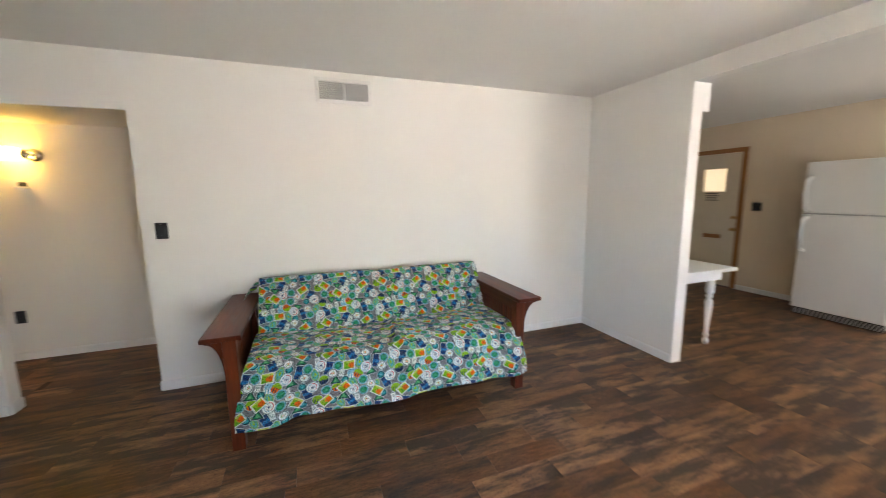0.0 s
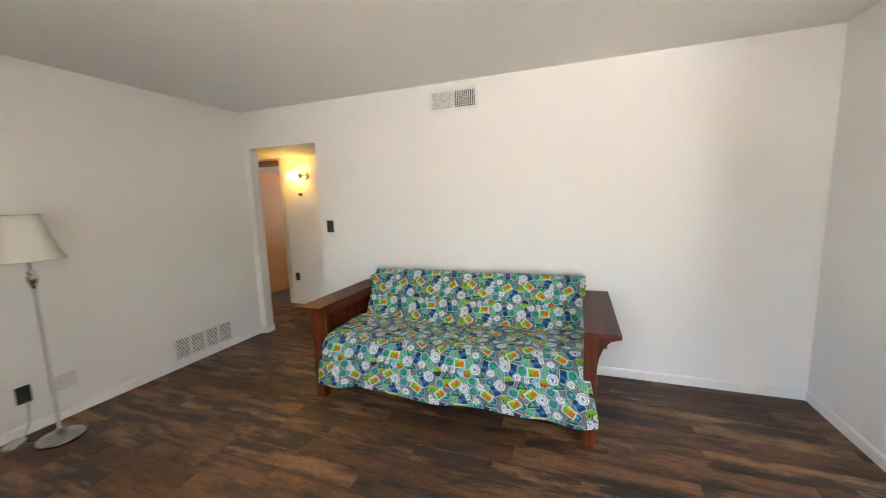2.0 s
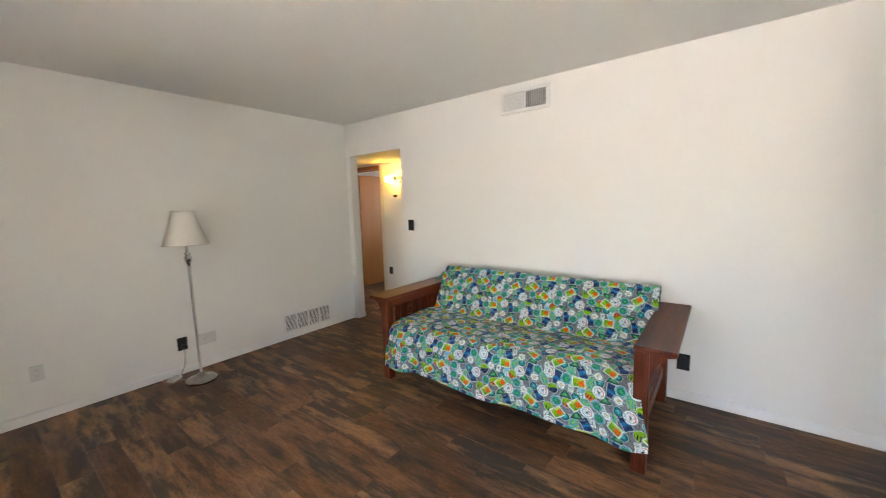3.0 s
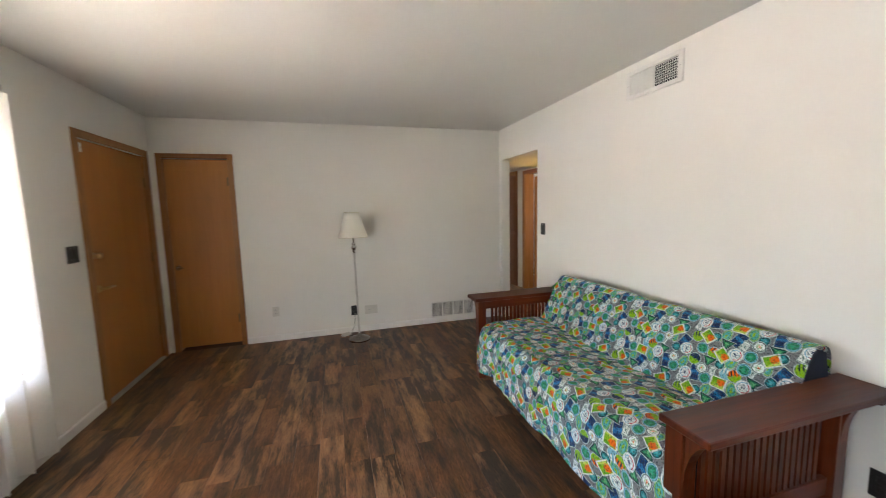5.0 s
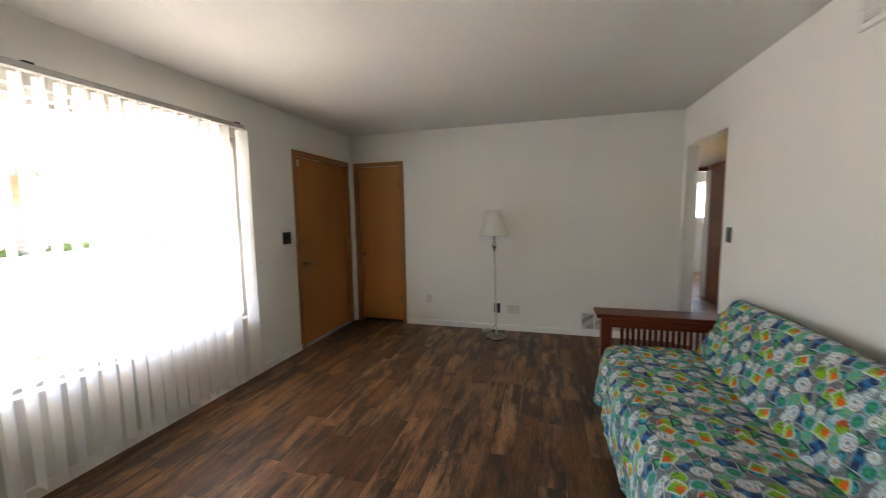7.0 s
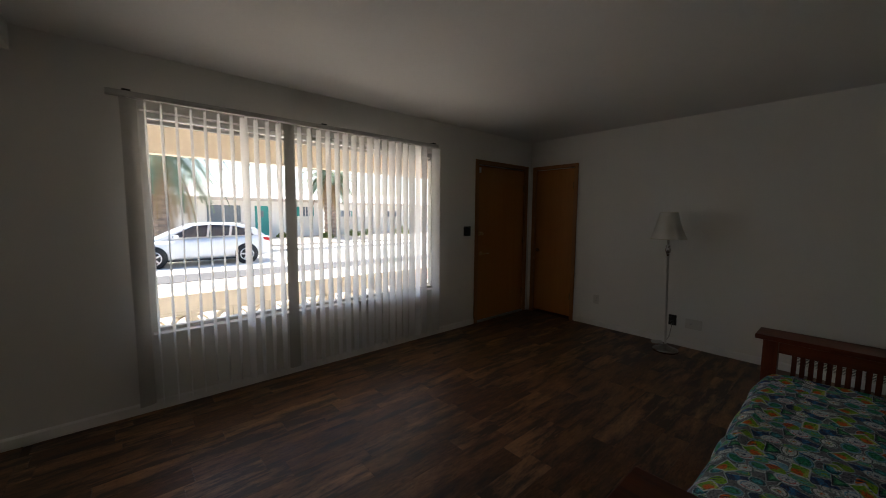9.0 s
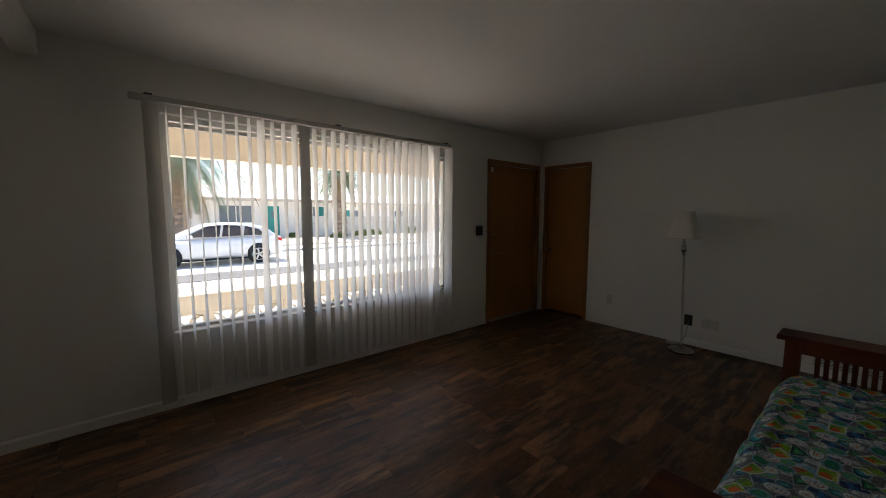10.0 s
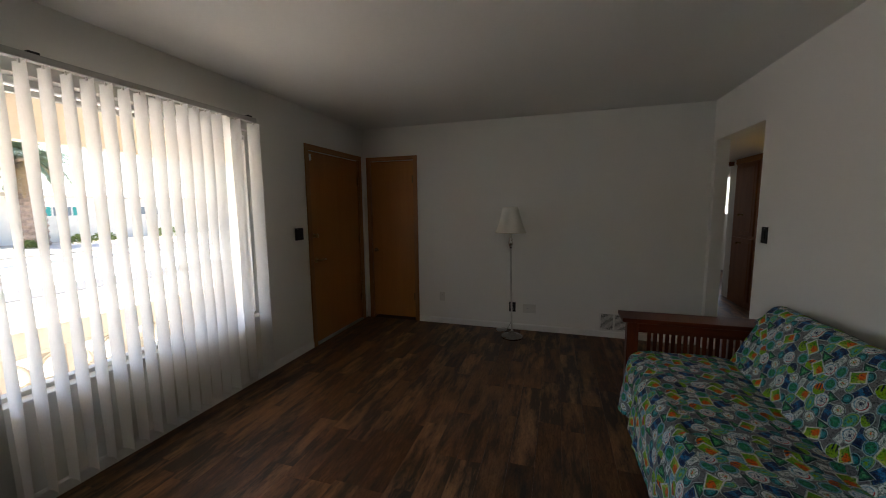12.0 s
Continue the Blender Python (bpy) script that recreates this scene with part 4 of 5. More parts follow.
for z0, z1, kz in ((0.10, 0.97, 0.90), (1.01, 2.01, 1.30)):
    dd = part("door", boxed(-0.31, 0.29, -0.048, -0.030, z0, z1, bevel=0.004), CABINET, lc)
    part("panel", boxed(-0.25, 0.23, -0.053, -0.047, z0 + 0.06, z1 - 0.06, bevel=0.004), CABINET, dd)
    knob(dd, (-0.02, -0.053, kz), (0, -1, 0), 0.016, BRASS_OLD, "knob", "aged brass knob")
# bedroom window with a slatted blind
bw = thing("window_2", (BW - 0.06, 5.40, 1.22), "bright bedroom window with a slatted blind", "window", kind="structure")
for za, zb in ((0.0, 0.03), (0.81, 0.84)):
    part("window_frame", boxed(-0.02, 0.02, -0.85, 0.85, za, zb), FRAME, bw)
for ya in (-0.85, -0.015, 0.82):
    part("window_frame", boxed(-0.02, 0.02, ya, ya + 0.03, 0.03, 0.81), FRAME, bw)
for i in range(20):
    part("slat", turn(boxed(-0.012, 0.012, -0.82, 0.82, -0.0008, 0.0008), pose(0.05, 0, 0.045 + i * 0.039, 0, 18)), SHEER, bw)

# ---- kitchen ----
kd = thing("door_5", (KE, 4.20, 0), "beige painted back door with a small bright window", "door", kind="structure")
part("door_leaf", boxed(0.01, 0.05, -0.436, -0.245, 0.01, 2.015), BEIGE_DOOR, kd)
part("door_leaf", boxed(0.01, 0.05, 0.10, 0.436, 0.01, 2.015), BEIGE_DOOR, kd)
part("door_leaf", boxed(0.01, 0.05, -0.245, 0.10, 0.01, 1.45), BEIGE_DOOR, kd)
part("door_leaf", boxed(0.01, 0.05, -0.245, 0.10, 1.80, 2.015), BEIGE_DOOR, kd)
fr = bmesh.new()
for a in ((-0.265, -0.24, 1.43, 1.82), (0.095, 0.12, 1.43, 1.82), (-0.24, 0.095, 1.43, 1.455), (-0.24, 0.095, 1.795, 1.82)):
    box(fr, -0.004, 0.012, a[0], a[1], a[2], a[3], 0.003)
part("lite_frame", fr, BEIGE_DOOR, kd)
kp = part("pane", boxed(0.026, 0.032, -0.245, 0.10, 1.45, 1.80), glass("frosted_pane", (1, 0.93, 0.78), 0.4), kd, "frosted glass pane")
kp.visible_shadow = False
for ya, yb in ((-0.512, -0.440), (0.440, 0.512)):
    part("casing", boxed(-0.016, 0.0, ya, yb, 0, 2.085, bevel=0.003), CASING, kd)
part("casing", boxed(-0.0155, 0.0, -0.440, 0.440, 2.02, 2.085, bevel=0.003), CASING_Y, kd)
part("mail_slot", boxed(-0.010, 0.010, -0.23, 0.03, 0.735, 0.795, bevel=0.004), CASING_Y, kd, "brown mail slot")
for i in range(4):
    part("notice_line", boxed(0.007, 0.0098, -0.14 + 0.01 * (i % 2), 0.05, 1.315 + i * 0.033, 1.329 + i * 0.033), plain("faded_print", (0.10, 0.08, 0.06), 0.7), kd, "faded unreadable print")
knob(kd, (0.01, -0.395, 0.89), (-1, 0, 0), 0.026)
knob(kd, (0.01, -0.395, 1.067), (-1, 0, 0), 0.022, BRASS, "deadbolt", "brass deadbolt")
# added wall, unseen itself; its darkened colour sets how bright the pane looks
solid("kitchen_porch", boxed(KE + 1.2, KE + 1.25, 2.8, 5.2, -0.3, 2.6), plain("backdrop_stucco", (0.35, 0.31, 0.25), 0.9), "unseen stucco wall added behind the back door's pane", "wall", kind="structure")

fr_t = thing("refrigerator", (6.40, 2.335, 0), "white top-freezer refrigerator against the kitchen wall", "refrigerator")
part("body", boxed(-0.27, 0.32, -0.385, 0.385, 0.03, 1.765, bevel=0.008), FRIDGE, fr_t)
part("base_grille", boxed(-0.29, -0.27, -0.375, 0.375, 0.012, 0.088, bevel=0.003), DARK, fr_t, "black slotted base grille")
for i in range(5):
    part("grille_slat", boxed(-0.295, -0.289, -0.37, 0.37, 0.020 + i * 0.013, 0.026 + i * 0.013), STEEL, fr_t)
fz = part("freezer_door", boxed(-0.335, -0.275, -0.387, 0.387, 1.200, 1.770, bevel=0.014, seg=3), FRIDGE, fr_t)
fd_ = part("fridge_door", boxed(-0.335, -0.275, -0.387, 0.387, 0.095, 1.186, bevel=0.014, seg=3), FRIDGE, fr_t)
part("gasket", boxed(-0.312, -0.272, -0.375, 0.375, 1.183, 1.203), STEEL, fr_t, "grey seam between the doors")
for d, za, zb in ((fz, 1.23, 1.60), (fd_, 0.77, 1.155)):
    part("handle", tube([(-0.332, 0.335, za), (-0.385, 0.345, za + 0.03), (-0.400, 0.350, (za + zb) / 2), (-0.385, 0.345, zb - 0.03), (-0.332, 0.335, zb)], [0.018, 0.022, 0.022, 0.022, 0.018], 12), FRIDGE, d, "white moulded handle")
for ya in (-0.33, 0.33):
    part("foot", lathe([(0, 0), (0.02, 0), (0.02, 0.03), (0, 0.031)], 12, (-0.2, ya, 0)), DARK, fr_t)
    part("foot", lathe([(0, 0), (0.02, 0), (0.02, 0.03), (0, 0.031)], 12, (0.25, ya, 0)), DARK, fr_t)

table = thing("kitchen_table", (4.13, 2.96, 0), "white painted kitchen table with turned legs", "table")
part("tabletop", boxed(-0.385, 0.345, -0.57, 0.45, 0.718, 0.750, bevel=0.006), TRIM, table)
ap = bmesh.new()
for a in ((-0.33, 0.24, -0.50, -0.48), (-0.33, 0.24, 0.37, 0.39), (-0.33, -0.31, -0.48, 0.37), (0.22, 0.24, -0.48, 0.37)):
    box(ap, *a, 0.630, 0.718)
part("apron", ap, TRIM, table)
leg_prof = [(0, 0), (0.016, 0.0), (0.024, 0.02), (0.026, 0.045), (0.014, 0.065), (0.014, 0.075), (0.025, 0.095), (0.015, 0.115), (0.018, 0.16), (0.030, 0.36), (0.033, 0.42), (0.018, 0.455), (0.030, 0.475), (0.018, 0.495), (0.036, 0.515), (0.036, 0.63), (0, 0.631)]
for lx, ly in ((0.115, -0.53 + 0.045), (-0.285, -0.53 + 0.045), (0.19, 0.35), (-0.285, 0.35)):
    part("leg", lathe(leg_prof, 16, (lx, ly, 0)), TRIM, table)

# ---- outside ----
STUCCO = plain("cream_stucco", (0.80, 0.715, 0.59), 0.9, var=0.06, scale=3, bump=0.3, bscale=60, bdist=0.006)
CONCRETE = plain("concrete", (0.66, 0.63, 0.58), 0.9, var=0.12, scale=2.5, bump=0.2, bscale=40, bdist=0.004)
GRAVEL = plain("desert_gravel", (0.55, 0.48, 0.40), 0.95, var=0.35, scale=3, bump=0.6, bscale=22, bdist=0.02)
ASPHALT = plain("sunbleached_asphalt", (0.12, 0.115, 0.11), 0.9, var=0.25, scale=1.5, bump=0.3, bscale=50, bdist=0.005)
G0 = -0.38
solid("ground", boxed(-700, 700, -900, 600, G0 - 0.5, G0), GRAVEL, "pale desert gravel ground", "ground", kind="structure")
solid("porch_slab", boxed(-6, 12, -2.10, S - 0.03, G0, -0.12), CONCRETE, "pale concrete porch floor", "porch", kind="structure")
solid("verge", boxed(-90, 90, -10.0, -8.6, G0 - 0.02, G0 + 0.012), ASPHALT, "dark strip of tarred gravel beside the road", "verge", kind="structure")
solid("road", boxed(-90, 90, -15.2, -10.0, G0 - 0.1, G0 + 0.006), CONCRETE, "sun-bleached pale residential road", "road", kind="structure")
solid("pavement", boxed(-90, 90, -17.0, -15.2, G0 - 0.02, G0 + 0.12), CONCRETE, "pale far kerb and sidewalk", "pavement", kind="structure")
solid("far_yard", boxed(-90, 90, -60.0, -17.0, G0 - 0.02, -0.20), GRAVEL, "pale gravel front yards across the road", "ground", kind="structure")
solid("porch_roof", boxed(-6, 12, -2.35, S - 0.03, 2.38, 2.52), STUCCO, "cream porch ceiling", "porch roof", kind="structure")
solid("porch_beam", boxed(-6, 12, -2.14, -2.00, 2.00, 2.38), STUCCO, "cream stucco porch beam", "beam", kind="structure")
solid("house_roof", boxed(-6.5, 12, -0.2, 8, 2.62, 2.75), CONCRETE, "flat roof of the house", "roof", kind="structure")

# low porch wall of pierced blocks with a solid cap
pw = thing("porch_wall", (0, -2.07, -0.12), "low cream wall of pierced breeze blocks with a solid cap", "garden wall")
part("cap", boxed(-5, 8, -0.09, 0.09, 0.45, 0.64, bevel=0.01), STUCCO, pw)
part("base", boxed(-5, 8, -0.07, 0.07, 0.0, 0.17), STUCCO, pw)


def breeze_block():
    bm = bmesh.new()
    w, h, d = 0.199, 0.28, 0.06
    box(bm, -w, -w + 0.05, -d, d, 0, h), box(bm, w - 0.05, w, -d, d, 0, h)
    box(bm, -w + 0.05, w - 0.05, -d, d, 0, 0.035), box(bm, -w + 0.05, w - 0.05, -d, d, h - 0.035, h)
    for sx in (-1, 1):
        for cx, r in ((0.0, 0.135), (-0.149 * sx, 0.150)):
            pts = []
            for k in range(8):
                a = math.pi / 2 * k / 7
                pts.append((sx * (cx + r * math.cos(a)) if cx else sx * (0.149 - r * math.cos(a)), 0.035 + r * math.sin(a) * 1.35))
            ring = []
            for k, (x, z) in enumerate(pts):
                ring.append([bm.verts.new((x + ox, yy, min(z + oz, h - 0.03))) for ox, oz, yy in ((-0.011, 0, -0.05), (0.011, 0.0, -0.05), (0.011, 0, 0.05), (-0.011, 0, 0.05))])
            for a, b in zip(ring, ring[1:]):
                for q in range(4):
                    bm.faces.new((a[q], a[(q + 1) % 4], b[(q + 1) % 4], b[q]))
    return bm


bb = mesh_of("breeze_block", breeze_block(), STUCCO)
for i in range(32):
    o = new("breeze_block", bb)
    o.parent, o.location = pw, (-4.8 + i * 0.402, 0, 0.17)

# parked white car
CARW = plain("white_car_paint", (0.80, 0.80, 0.79), 0.22, var=0.02, scale=2, bump=0)
CARG = plain("dark_car_glass", (0.015, 0.02, 0.035), 0.06, var=0.1, bump=0)
TYRE = plain("tyre_rubber", (0.02, 0.02, 0.02), 0.8, var=0.2)
ALLOY = plain("alloy_rim", (0.62, 0.62, 0.63), 0.3, 0.9, var=0.05)
car = thing("car", (1.19, -12.6, G0 + 0.006), "white compact hatchback parked at the roadside", "car")


def loft(sections):
    """A skin through closed rings of points, capped at both ends."""
    bm = bmesh.new()
    rings = [[bm.verts.new(p) for p in s] for s in sections]
    k = len(rings[0])
    for a, b in zip(rings, rings[1:]):
        for i in range(k):
            bm.faces.new((a[i], a[(i + 1) % k], b[(i + 1) % k], b[i])).smooth = True
    bm.faces.new(rings[0]), bm.faces.new(rings[-1])
    bmesh.ops.recalc_face_normals(bm, faces=bm.faces)
    return bm


def car_ring(x, hw, z0, z1):
    r = []
    for k in range(20):
        a = 2 * math.pi * k / 20
        cx, cz = math.cos(a), math.sin(a)
        r.append((x, hw * math.copysign(abs(cx) ** 0.35, cx), (z0 + z1) / 2 + (z1 - z0) / 2 * math.copysign(abs(cz) ** 0.45, cz)))
    return r


part("body", loft([car_ring(*s) for s in ((-2.24, 0.60, 0.42, 0.80), (-2.18, 0.76, 0.28, 0.95), (-1.9, 0.85, 0.22, 1.0), (-1.0, 0.88, 0.20, 0.97), (0.4, 0.88, 0.20, 0.93), (1.2, 0.87, 0.20, 0.88), (1.8, 0.82, 0.22, 0.76), (2.12, 0.70, 0.26, 0.66), (2.22, 0.52, 0.34, 0.56))]), CARW, car)
part("roof", loft([car_ring(*s) for s in ((-2.02, 0.62, 0.88, 1.02), (-1.75, 0.66, 0.88, 1.24), (-1.2, 0.66, 0.88, 1.42), (-0.4, 0.66, 0.88, 1.47), (0.25, 0.66, 0.86, 1.42), (0.8, 0.66, 0.84, 1.16), (1.3, 0.62, 0.80, 0.90))]), CARW, car)
for sy in (-1, 1):
    for nm, pts in (("rear_window", [(-1.62, 1.0), (-1.40, 1.22), (-0.95, 1.34), (-0.90, 1.0)]), ("side_window", [(-0.82, 1.0), (-0.86, 1.35), (-0.28, 1.385), (-0.22, 0.98)]), ("front_window", [(-0.14, 0.98), (-0.20, 1.38), (0.22, 1.34), (0.78, 1.04), (0.80, 0.97)])):
        bm = prism(pts, "y", sy * 0.60, sy * 0.70)
        part(nm, bm, CARG, car, "dark tinted side window")
    for wx in (-1.33, 1.33):
        wt = turn(lathe([(0.20, -0.10), (0.31, -0.10), (0.325, -0.06), (0.325, 0.06), (0.31, 0.10), (0.20, 0.10)], 32), pose(wx, sy * 0.80, 0.325, 90))
        wheel = part("wheel", wt, TYRE, car, "black tyre")
        # the body has no arch; a black disc gives the shade round the wheel
        part("wheel_well", turn(lathe([(0, 0), (0.375, 0), (0.375, 0.012), (0, 0.012)], 32), pose(wx, sy * 0.885, 0.345, 90)), TYRE, car, "black disc painted as the shade of the wheel well")
        for k in range(5):
            sp = turn(boxed(-0.028, 0.028, -0.012, 0.012, 0.0, 0.22, bevel=0.006), pose(wx, sy * 0.905, 0.325) @ pose(0, 0, 0, 0, k * 72 + 10))
            part("spoke", sp, ALLOY, wheel)
        part("rim", turn(lathe([(0.195, -0.02), (0.225, -0.02), (0.225, 0.02), (0.195, 0.02)], 28), pose(wx, sy * 0.90, 0.325, 90)), ALLOY, wheel)
    part("tail_light", turn(boxed(-0.14, 0.14, -0.03, 0.03, -0.06, 0.06, bevel=0.02), pose(-2.05, sy * 0.765, 0.84, 0, -12, sy * 14)), plain("red_lens", (0.45, 0.02, 0.02), 0.2), car, "red tail light")
    part("door_handle", boxed(-0.09, 0.09, sy * 0.87, sy * 0.895, 0.80, 0.825, bevel=0.006), CARW, car)
    part("mirror", turn(boxed(-0.07, 0.07, -0.09, 0.09, -0.06, 0.06, bevel=0.03, seg=3), pose(0.72, sy * 0.90, 1.0)), CARW, car)
    part("sill_trim", boxed(-1.0, 1.0, sy * 0.84, sy * 0.885, 0.19, 0.25), TYRE, car)

# house across the road
HSTUC = plain("white_stucco", (0.83, 0.80, 0.75), 0.9, var=0.05, scale=1, bump=0.2, bscale=40, bdist=0.006)
ROOF = plain("pale_roof_tile", (0.80, 0.75, 0.69), 0.9, var=0.2, scale=2, bump=0.4, bscale=12, bdist=0.03)
TEAL = plain("teal_door_paint", (0.02, 0.26, 0.24), 0.5, var=0.05)
FASC = plain("fascia_paint", (0.60, 0.52, 0.44), 0.7)
HG = plain("dark_house_glass", (0.16, 0.19, 0.22), 0.1, var=0.1, bump=0)


def ranch(name, x0, x1, y, depth, eave, label, items, ridge=1.1):
    t = thing(name, ((x0 + x1) / 2, y, -0.20), label, "house", "houses across the road")
    hw = (x1 - x0) / 2
    part("wall", boxed(-hw, hw, -depth, 0, 0, eave), HSTUC, t)
    part("roof", prism([(0.7, eave), (0.7, eave + 0.12), (-depth / 2, eave + ridge), (-depth - 0.7, eave + 0.12), (-depth - 0.7, eave)], "x", -hw - 0.6, hw + 0.6), ROOF, t)
    part("fascia", boxed(-hw - 0.62, hw + 0.62, 0.70, 0.74, eave - 0.04, eave + 0.16), FASC, t)
    for kind_of, a, b, z0, z1 in items:
        a, b = a - t.location.x, b - t.location.x
        if kind_of == "door":
            d = part("door", boxed(a, b, 0.0, 0.05, z0, z1, bevel=0.01), TEAL, t, "teal front door")
            part("lite", boxed((a + b) / 2 - 0.1, (a + b) / 2 + 0.1, 0.05, 0.055, z0 + 1.3, z0 + 1.75), HG, d)
        else:
            w = part("window", boxed(a, b, -0.02, 0.03, z0, z1), HG, t, "dark house window")
            for q in (a, (a + b) / 2 - 0.03, b - 0.06):
                part("frame", boxed(q, q + 0.06, 0.03, 0.06, z0, z1), FRAME, w)
            part("sill", boxed(a - 0.05, b + 0.05, 0.03, 0.09, z0 - 0.06, z0), FRAME, w)
            if kind_of == "shutter":
                for q in (a - 0.4, b + 0.05):
                    part("shutter", boxed(q, q + 0.35, 0.0, 0.04, z0, z1), TEAL, t, "green shutter")
    return t


ranch("house", -8.2, 8.0, -24.0, 9, 2.46, "low white stucco house with a teal door across the road",
      [("door", -4.35, -3.50, 0.05, 2.12), ("window", -2.70, -0.70, 1.05, 2.12), ("shutter", -7.10, -6.65, 1.45, 2.12), ("window", 2.0, 4.0, 0.9, 2.1)], 1.2)
ranch("house", -30.0, -13.0, -34.0, 9, 2.7, "low white stucco neighbour house with green shutters", [("shutter", -15.6, -14.4, 0.9, 2.0), ("window", -22, -20, 0.8, 2.0)], 1.3)
solid("fence", boxed(-30, -9.0, -24.05, -23.9, -0.20, 1.22), CONCRETE, "grey block fence across the road", "fence")

# palms and shrubs
BARK = plain("palm_bark", (0.34, 0.25, 0.19), 0.95, var=0.4, scale=6, bump=0.8, bscale=14, bdist=0.04)
FROND = plain("palm_frond", (0.17, 0.22, 0.13), 0.6, var=0.35, scale=4, bump=0)
DRY = plain("dry_frond", (0.30, 0.20, 0.10), 0.8, var=0.3, scale=4, bump=0)
SHRUB = plain("shrub_leaf", (0.11, 0.14, 0.03), 0.7, var=0.4, scale=5, bump=0)


def palm(at, height, r, n_fronds, length, label, seed):
    rg = random.Random(seed)
    t = thing("palm_tree", at, label, "tree", "palms across the road")
    bm = bmesh.new()
    rings = []
    for j in range(int(height / 0.14)):
        z = j * 0.14
        rr = r * (1.15 - 0.25 * z / height) * (1.08 if j % 2 else 0.94)
        rings.append([bm.verts.new((rr * math.cos(k * math.pi / 7) * rg.uniform(0.95, 1.05), rr * math.sin(k * math.pi / 7), z)) for k in range(14)])
    for a, b in zip(rings, rings[1:]):
        for k in range(14):
            bm.faces.new((a[k], a[(k + 1) % 14], b[(k + 1) % 14], b[k]))
    part("trunk", bm, BARK, t)
    for nm, mt, cnt, lo, hi in (("crown", FROND, n_fronds, -0.45, 1.2), ("dry_skirt", DRY, n_fronds // 4, -1.0, -0.4)):
        bm = bmesh.new()
        for f in range(cnt):
            az, up = rg.uniform(0, 2 * math.pi), rg.uniform(lo, hi)
            ln = length * rg.uniform(0.8, 1.1)
            p, d = Vector((0, 0, height - 0.1)), Vector((math.cos(az) * math.cos(up), math.sin(az) * math.cos(up), math.sin(up)))
            steps = 22
            for s in range(steps):
                q = p + d * (ln / steps)
                side = d.cross(Vector((0, 0, 1)))
                side = side.normalized() if side.length > 0.05 else Vector((1, 0, 0))
                ll = 0.40 * length / 2.6 * math.sin(math.pi * min(1, (s + 2) / (steps + 2)) ** 0.8) + 0.08
                if s > 2:
                    for sg in (-1, 1):
                        for half in (0, 0.5):
                            o = p + (q - p) * half
                            tip = o + (side * sg * 0.85 + d * 0.5 + Vector((0, 0, -0.35))).normalized() * ll * rg.uniform(0.85, 1.1)
                            wv = d * 0.030
                            bm.faces.new([bm.verts.new(o - wv), bm.verts.new(o + wv), bm.verts.new(tip)])
                a0, a1 = side * 0.018, d.cross(side) * 0.014
                c = [bm.verts.new(v) for v in (p - a0, p + a1, p + a0, q + a0 * 0.9, q + a1 * 0.9, q - a0 * 0.9)]
                bm.faces.new((c[0], c[1], c[4], c[5])), bm.faces.new((c[1], c[2], c[3], c[4]))
                p = q
                d = (d + Vector((0, 0, -0.075 - 0.03 * rg.random()))).normalized()
        part(nm, bm, mt, t, "drooping grey-green feather fronds" if nm == "crown" else "dry brown hanging fronds")
    return t


palm((1.95, -17.6, -0.20), 4.7, 0.32, 46, 4.6, "stout feather palm with drooping grey-green fronds", 3)
palm((-7.95, -22.0, -0.20), 4.4, 0.40, 46, 2.5, "tall palm with a rough brown trunk across the road", 8)


def shrub(at, size, seed, label):
    rg = random.Random(seed)
    bm = bmesh.new()
    for i in range(420):
        v = Vector((rg.gauss(0, 1), rg.gauss(0, 1), abs(rg.gauss(0, 1))))
        v = v.normalized() * rg.uniform(0.35, 1.0) ** 0.5
        c = Vector((v.x * size, v.y * size, v.z * size * 0.8))
        a, b = Vector((rg.uniform(-1, 1), rg.uniform(-1, 1), rg.uniform(-1, 1))) * 0.09, Vector((rg.uniform(-1, 1), rg.uniform(-1, 1), rg.uniform(-1, 1))) * 0.09
        bm.faces.new([bm.verts.new(c - a), bm.verts.new(c + b), bm.verts.new(c + a)])
    s = solid("shrub", bm, SHRUB, label, "shrub", "shrubs across the road")
    s.location = at
    return s


for i, (x, y, sz) in enumerate(((-7.2, -21.0, 0.45), (-9.6, -22.0, 0.6), (-11.0, -22.5, 0.6), (-5.0, -23.2, 0.4), (-14.5, -22.5, 0.8))):
    shrub((x, y, -0.20), sz, 40 + i, "yellow-green desert shrub across the road")

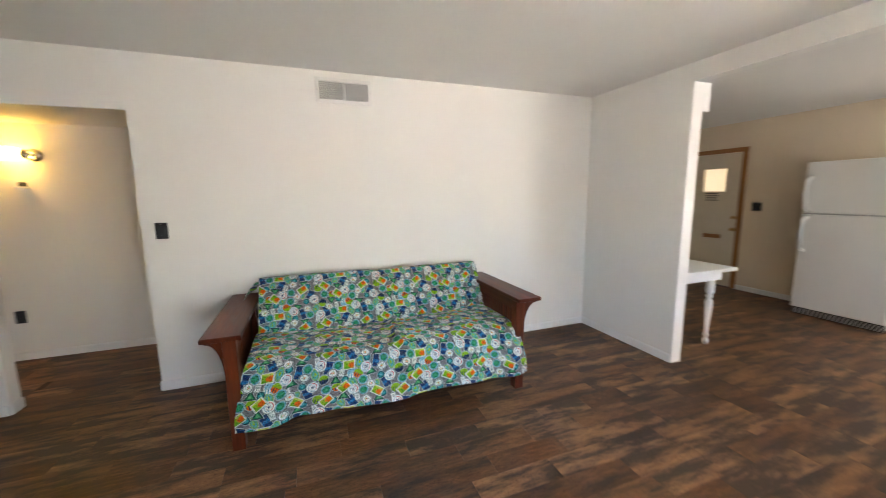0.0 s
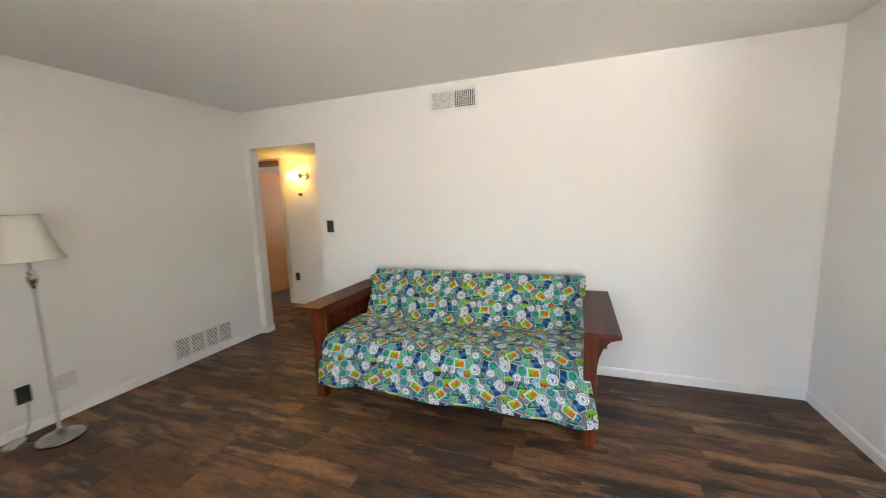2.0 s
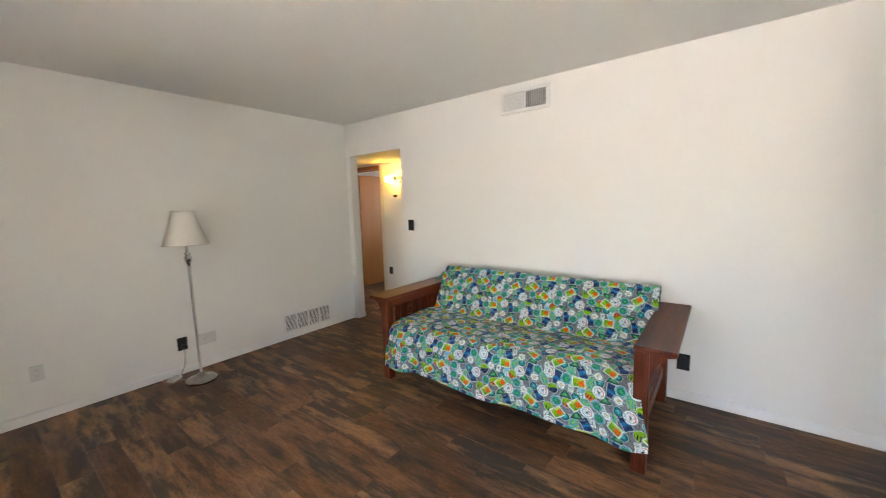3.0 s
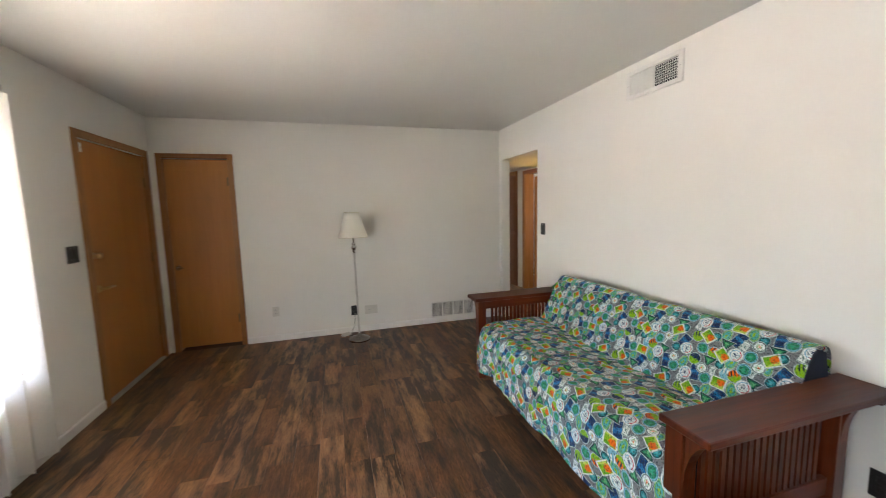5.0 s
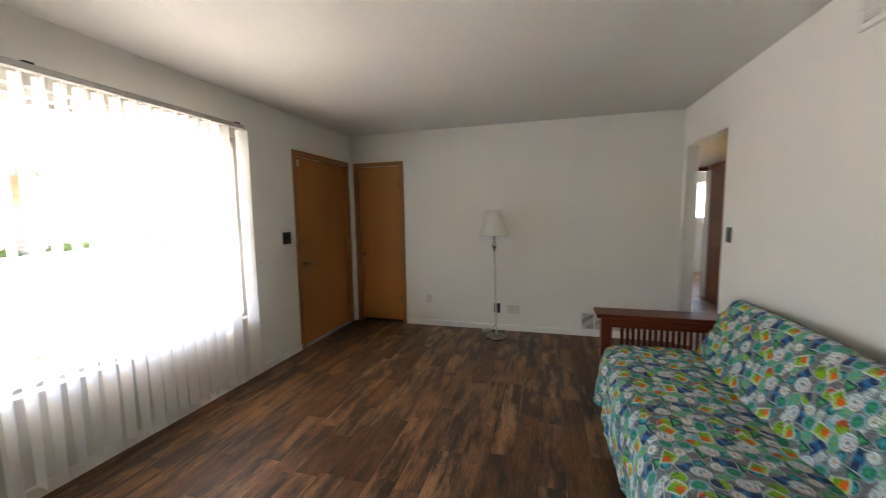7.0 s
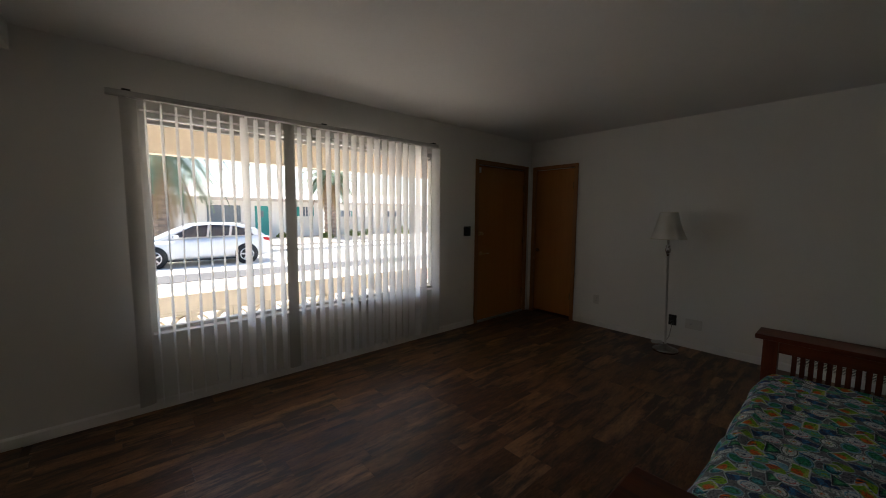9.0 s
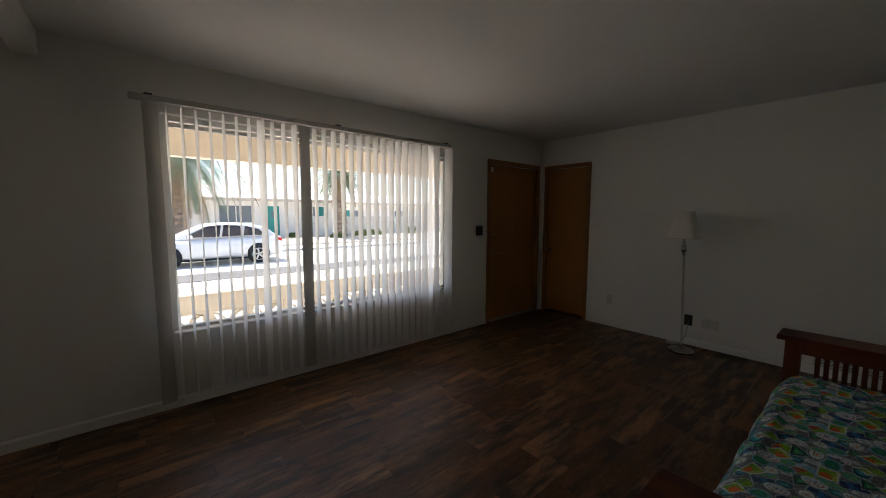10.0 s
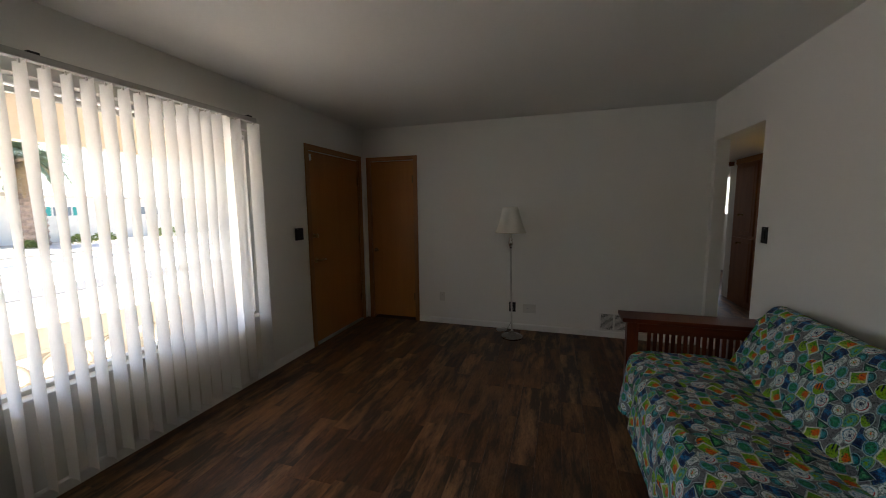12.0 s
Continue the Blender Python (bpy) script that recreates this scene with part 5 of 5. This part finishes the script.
# ---- floor planks ----
def plank_material():
    m, n, l, p = nodes_of("vinyl_plank")
    info = n.new("ShaderNodeObjectInfo")
    geo = n.new("ShaderNodeNewGeometry")
    tc = n.new("ShaderNodeTexCoord")
    rnd = arith(n, l, "FRACT", arith(n, l, "ADD", info.outputs["Random"], geo.outputs["Random Per Island"]))
    pos = n.new("ShaderNodeVectorMath")
    pos.operation = "MULTIPLY_ADD"
    l.new(geo.outputs["Position"], pos.inputs[0])
    pos.inputs[1].default_value = (1.0, 4.6, 1.0)
    off = n.new("ShaderNodeCombineXYZ")
    l.new(arith(n, l, "MULTIPLY", rnd, 37.0), off.inputs[0])
    l.new(arith(n, l, "MULTIPLY", rnd, 91.0), off.inputs[1])
    l.new(off.outputs[0], pos.inputs[2])
    v = pos.outputs[0]
    blotch, grain, fleck = noise_tex(n, l, v, 1.9, 5, 0.68), noise_tex(n, l, v, 13, 6, 0.75), noise_tex(n, l, v, 48, 3, 0.6)
    wide = noise_tex(n, l, geo.outputs["Position"], 0.9, 3, 0.5)
    tone = arith(n, l, "MULTIPLY_ADD", rnd, 0.42, arith(n, l, "MULTIPLY_ADD", grain, 0.80, arith(n, l, "MULTIPLY_ADD", wide, 0.25, -0.29)))
    col = ramp(n, l, tone, ((0.20, (0.078, 0.034, 0.0150)), (0.40, (0.190, 0.090, 0.040)), (0.60, (0.312, 0.161, 0.074)), (0.80, (0.455, 0.262, 0.131))))
    smoke = ramp(n, l, arith(n, l, "MULTIPLY_ADD", grain, 0.30, arith(n, l, "MULTIPLY_ADD", rnd, 0.12, blotch)), ((0.635, (0, 0, 0)), (0.80, (0.90, 0.90, 0.90))))
    col = mix_rgb(n, l, "MIX", smoke, col, (0.028, 0.022, 0.019))
    col = mix_rgb(n, l, "MULTIPLY", ramp(n, l, fleck, ((0.56, (0, 0, 0)), (0.66, (0.85, 0.85, 0.85)))), col, (0.35, 0.28, 0.25))
    l.new(col, p.inputs["Base Color"])
    l.new(arith(n, l, "MULTIPLY_ADD", grain, 0.22, 0.33), p.inputs["Roughness"])
    p.inputs["Specular IOR Level"].default_value = 0.28
    bump_to(n, l, p, grain, 0.12, 0.002)
    return m


PLANK = plank_material()
PW = 0.145
plank_meshes = {}


def plank_data(length, width):
    key = (round(length, 2), round(width, 3))
    if key not in plank_meshes:
        lx, ly = key[0] / 2 - 0.0003, key[1] / 2 - 0.0003
        me = bpy.data.meshes.new("plank")
        b = 0.0004
        vs = [(sx * (lx - i), sy * (ly - i), z) for z, i in ((-0.008, 0), (-b, 0), (0, b)) for sx, sy in ((-1, -1), (1, -1), (1, 1), (-1, 1))]
        fs = [(8, 9, 10, 11)] + [(r * 4 + k, r * 4 + (k + 1) % 4, r * 4 + 4 + (k + 1) % 4, r * 4 + 4 + k) for r in (0, 1) for k in range(4)]
        me.from_pydata(vs, [], fs)
        me.materials.append(PLANK)
        plank_meshes[key] = me
    return plank_meshes[key]


rp = random.Random(11)
far_v, far_f = [], []


def lay(x0, x1, y0, y1, single):
    row = int(round((y0 - S) / PW))
    y = S + row * PW
    while y < y1 - 0.01:
        w = min(PW, y1 - y)
        x = x0 - rp.uniform(0.0, 0.5)
        while x < x1 - 0.02:
            ln = rp.choice((0.36, 0.46, 0.60, 0.76, 0.92))
            a, b = max(x, x0), min(x + ln, x1)
            if b - a > 0.05:
                if single:
                    ob = new("plank", plank_data(b - a, w))
                    ob.parent, ob.location = floor, ((a + b) / 2, y + w / 2, 0)
                else:
                    k = len(far_v)
                    far_v.extend(((a, y, -0.0002), (b - 0.001, y, -0.0002), (b - 0.001, y + w - 0.001, -0.0002), (a, y + w - 0.001, -0.0002)))
                    far_f.append((k, k + 1, k + 2, k + 3))
            x += ln
        y += PW


lay(W, E + 0.10, S, N + T, True)
lay(BW, W, S + 25 * PW, 7.1, False)
lay(W, 0.6, S + 27 * PW, 7.1, False)
lay(E + 0.10, KE, S, KN, False)
me = bpy.data.meshes.new("planks_far")
me.from_pydata(far_v, [], far_f)
me.materials.append(PLANK)
ob = new("planks_far", me)
ob.parent = floor
tagged(ob, "dark wood-look planks of the further rooms", kind="stuff")
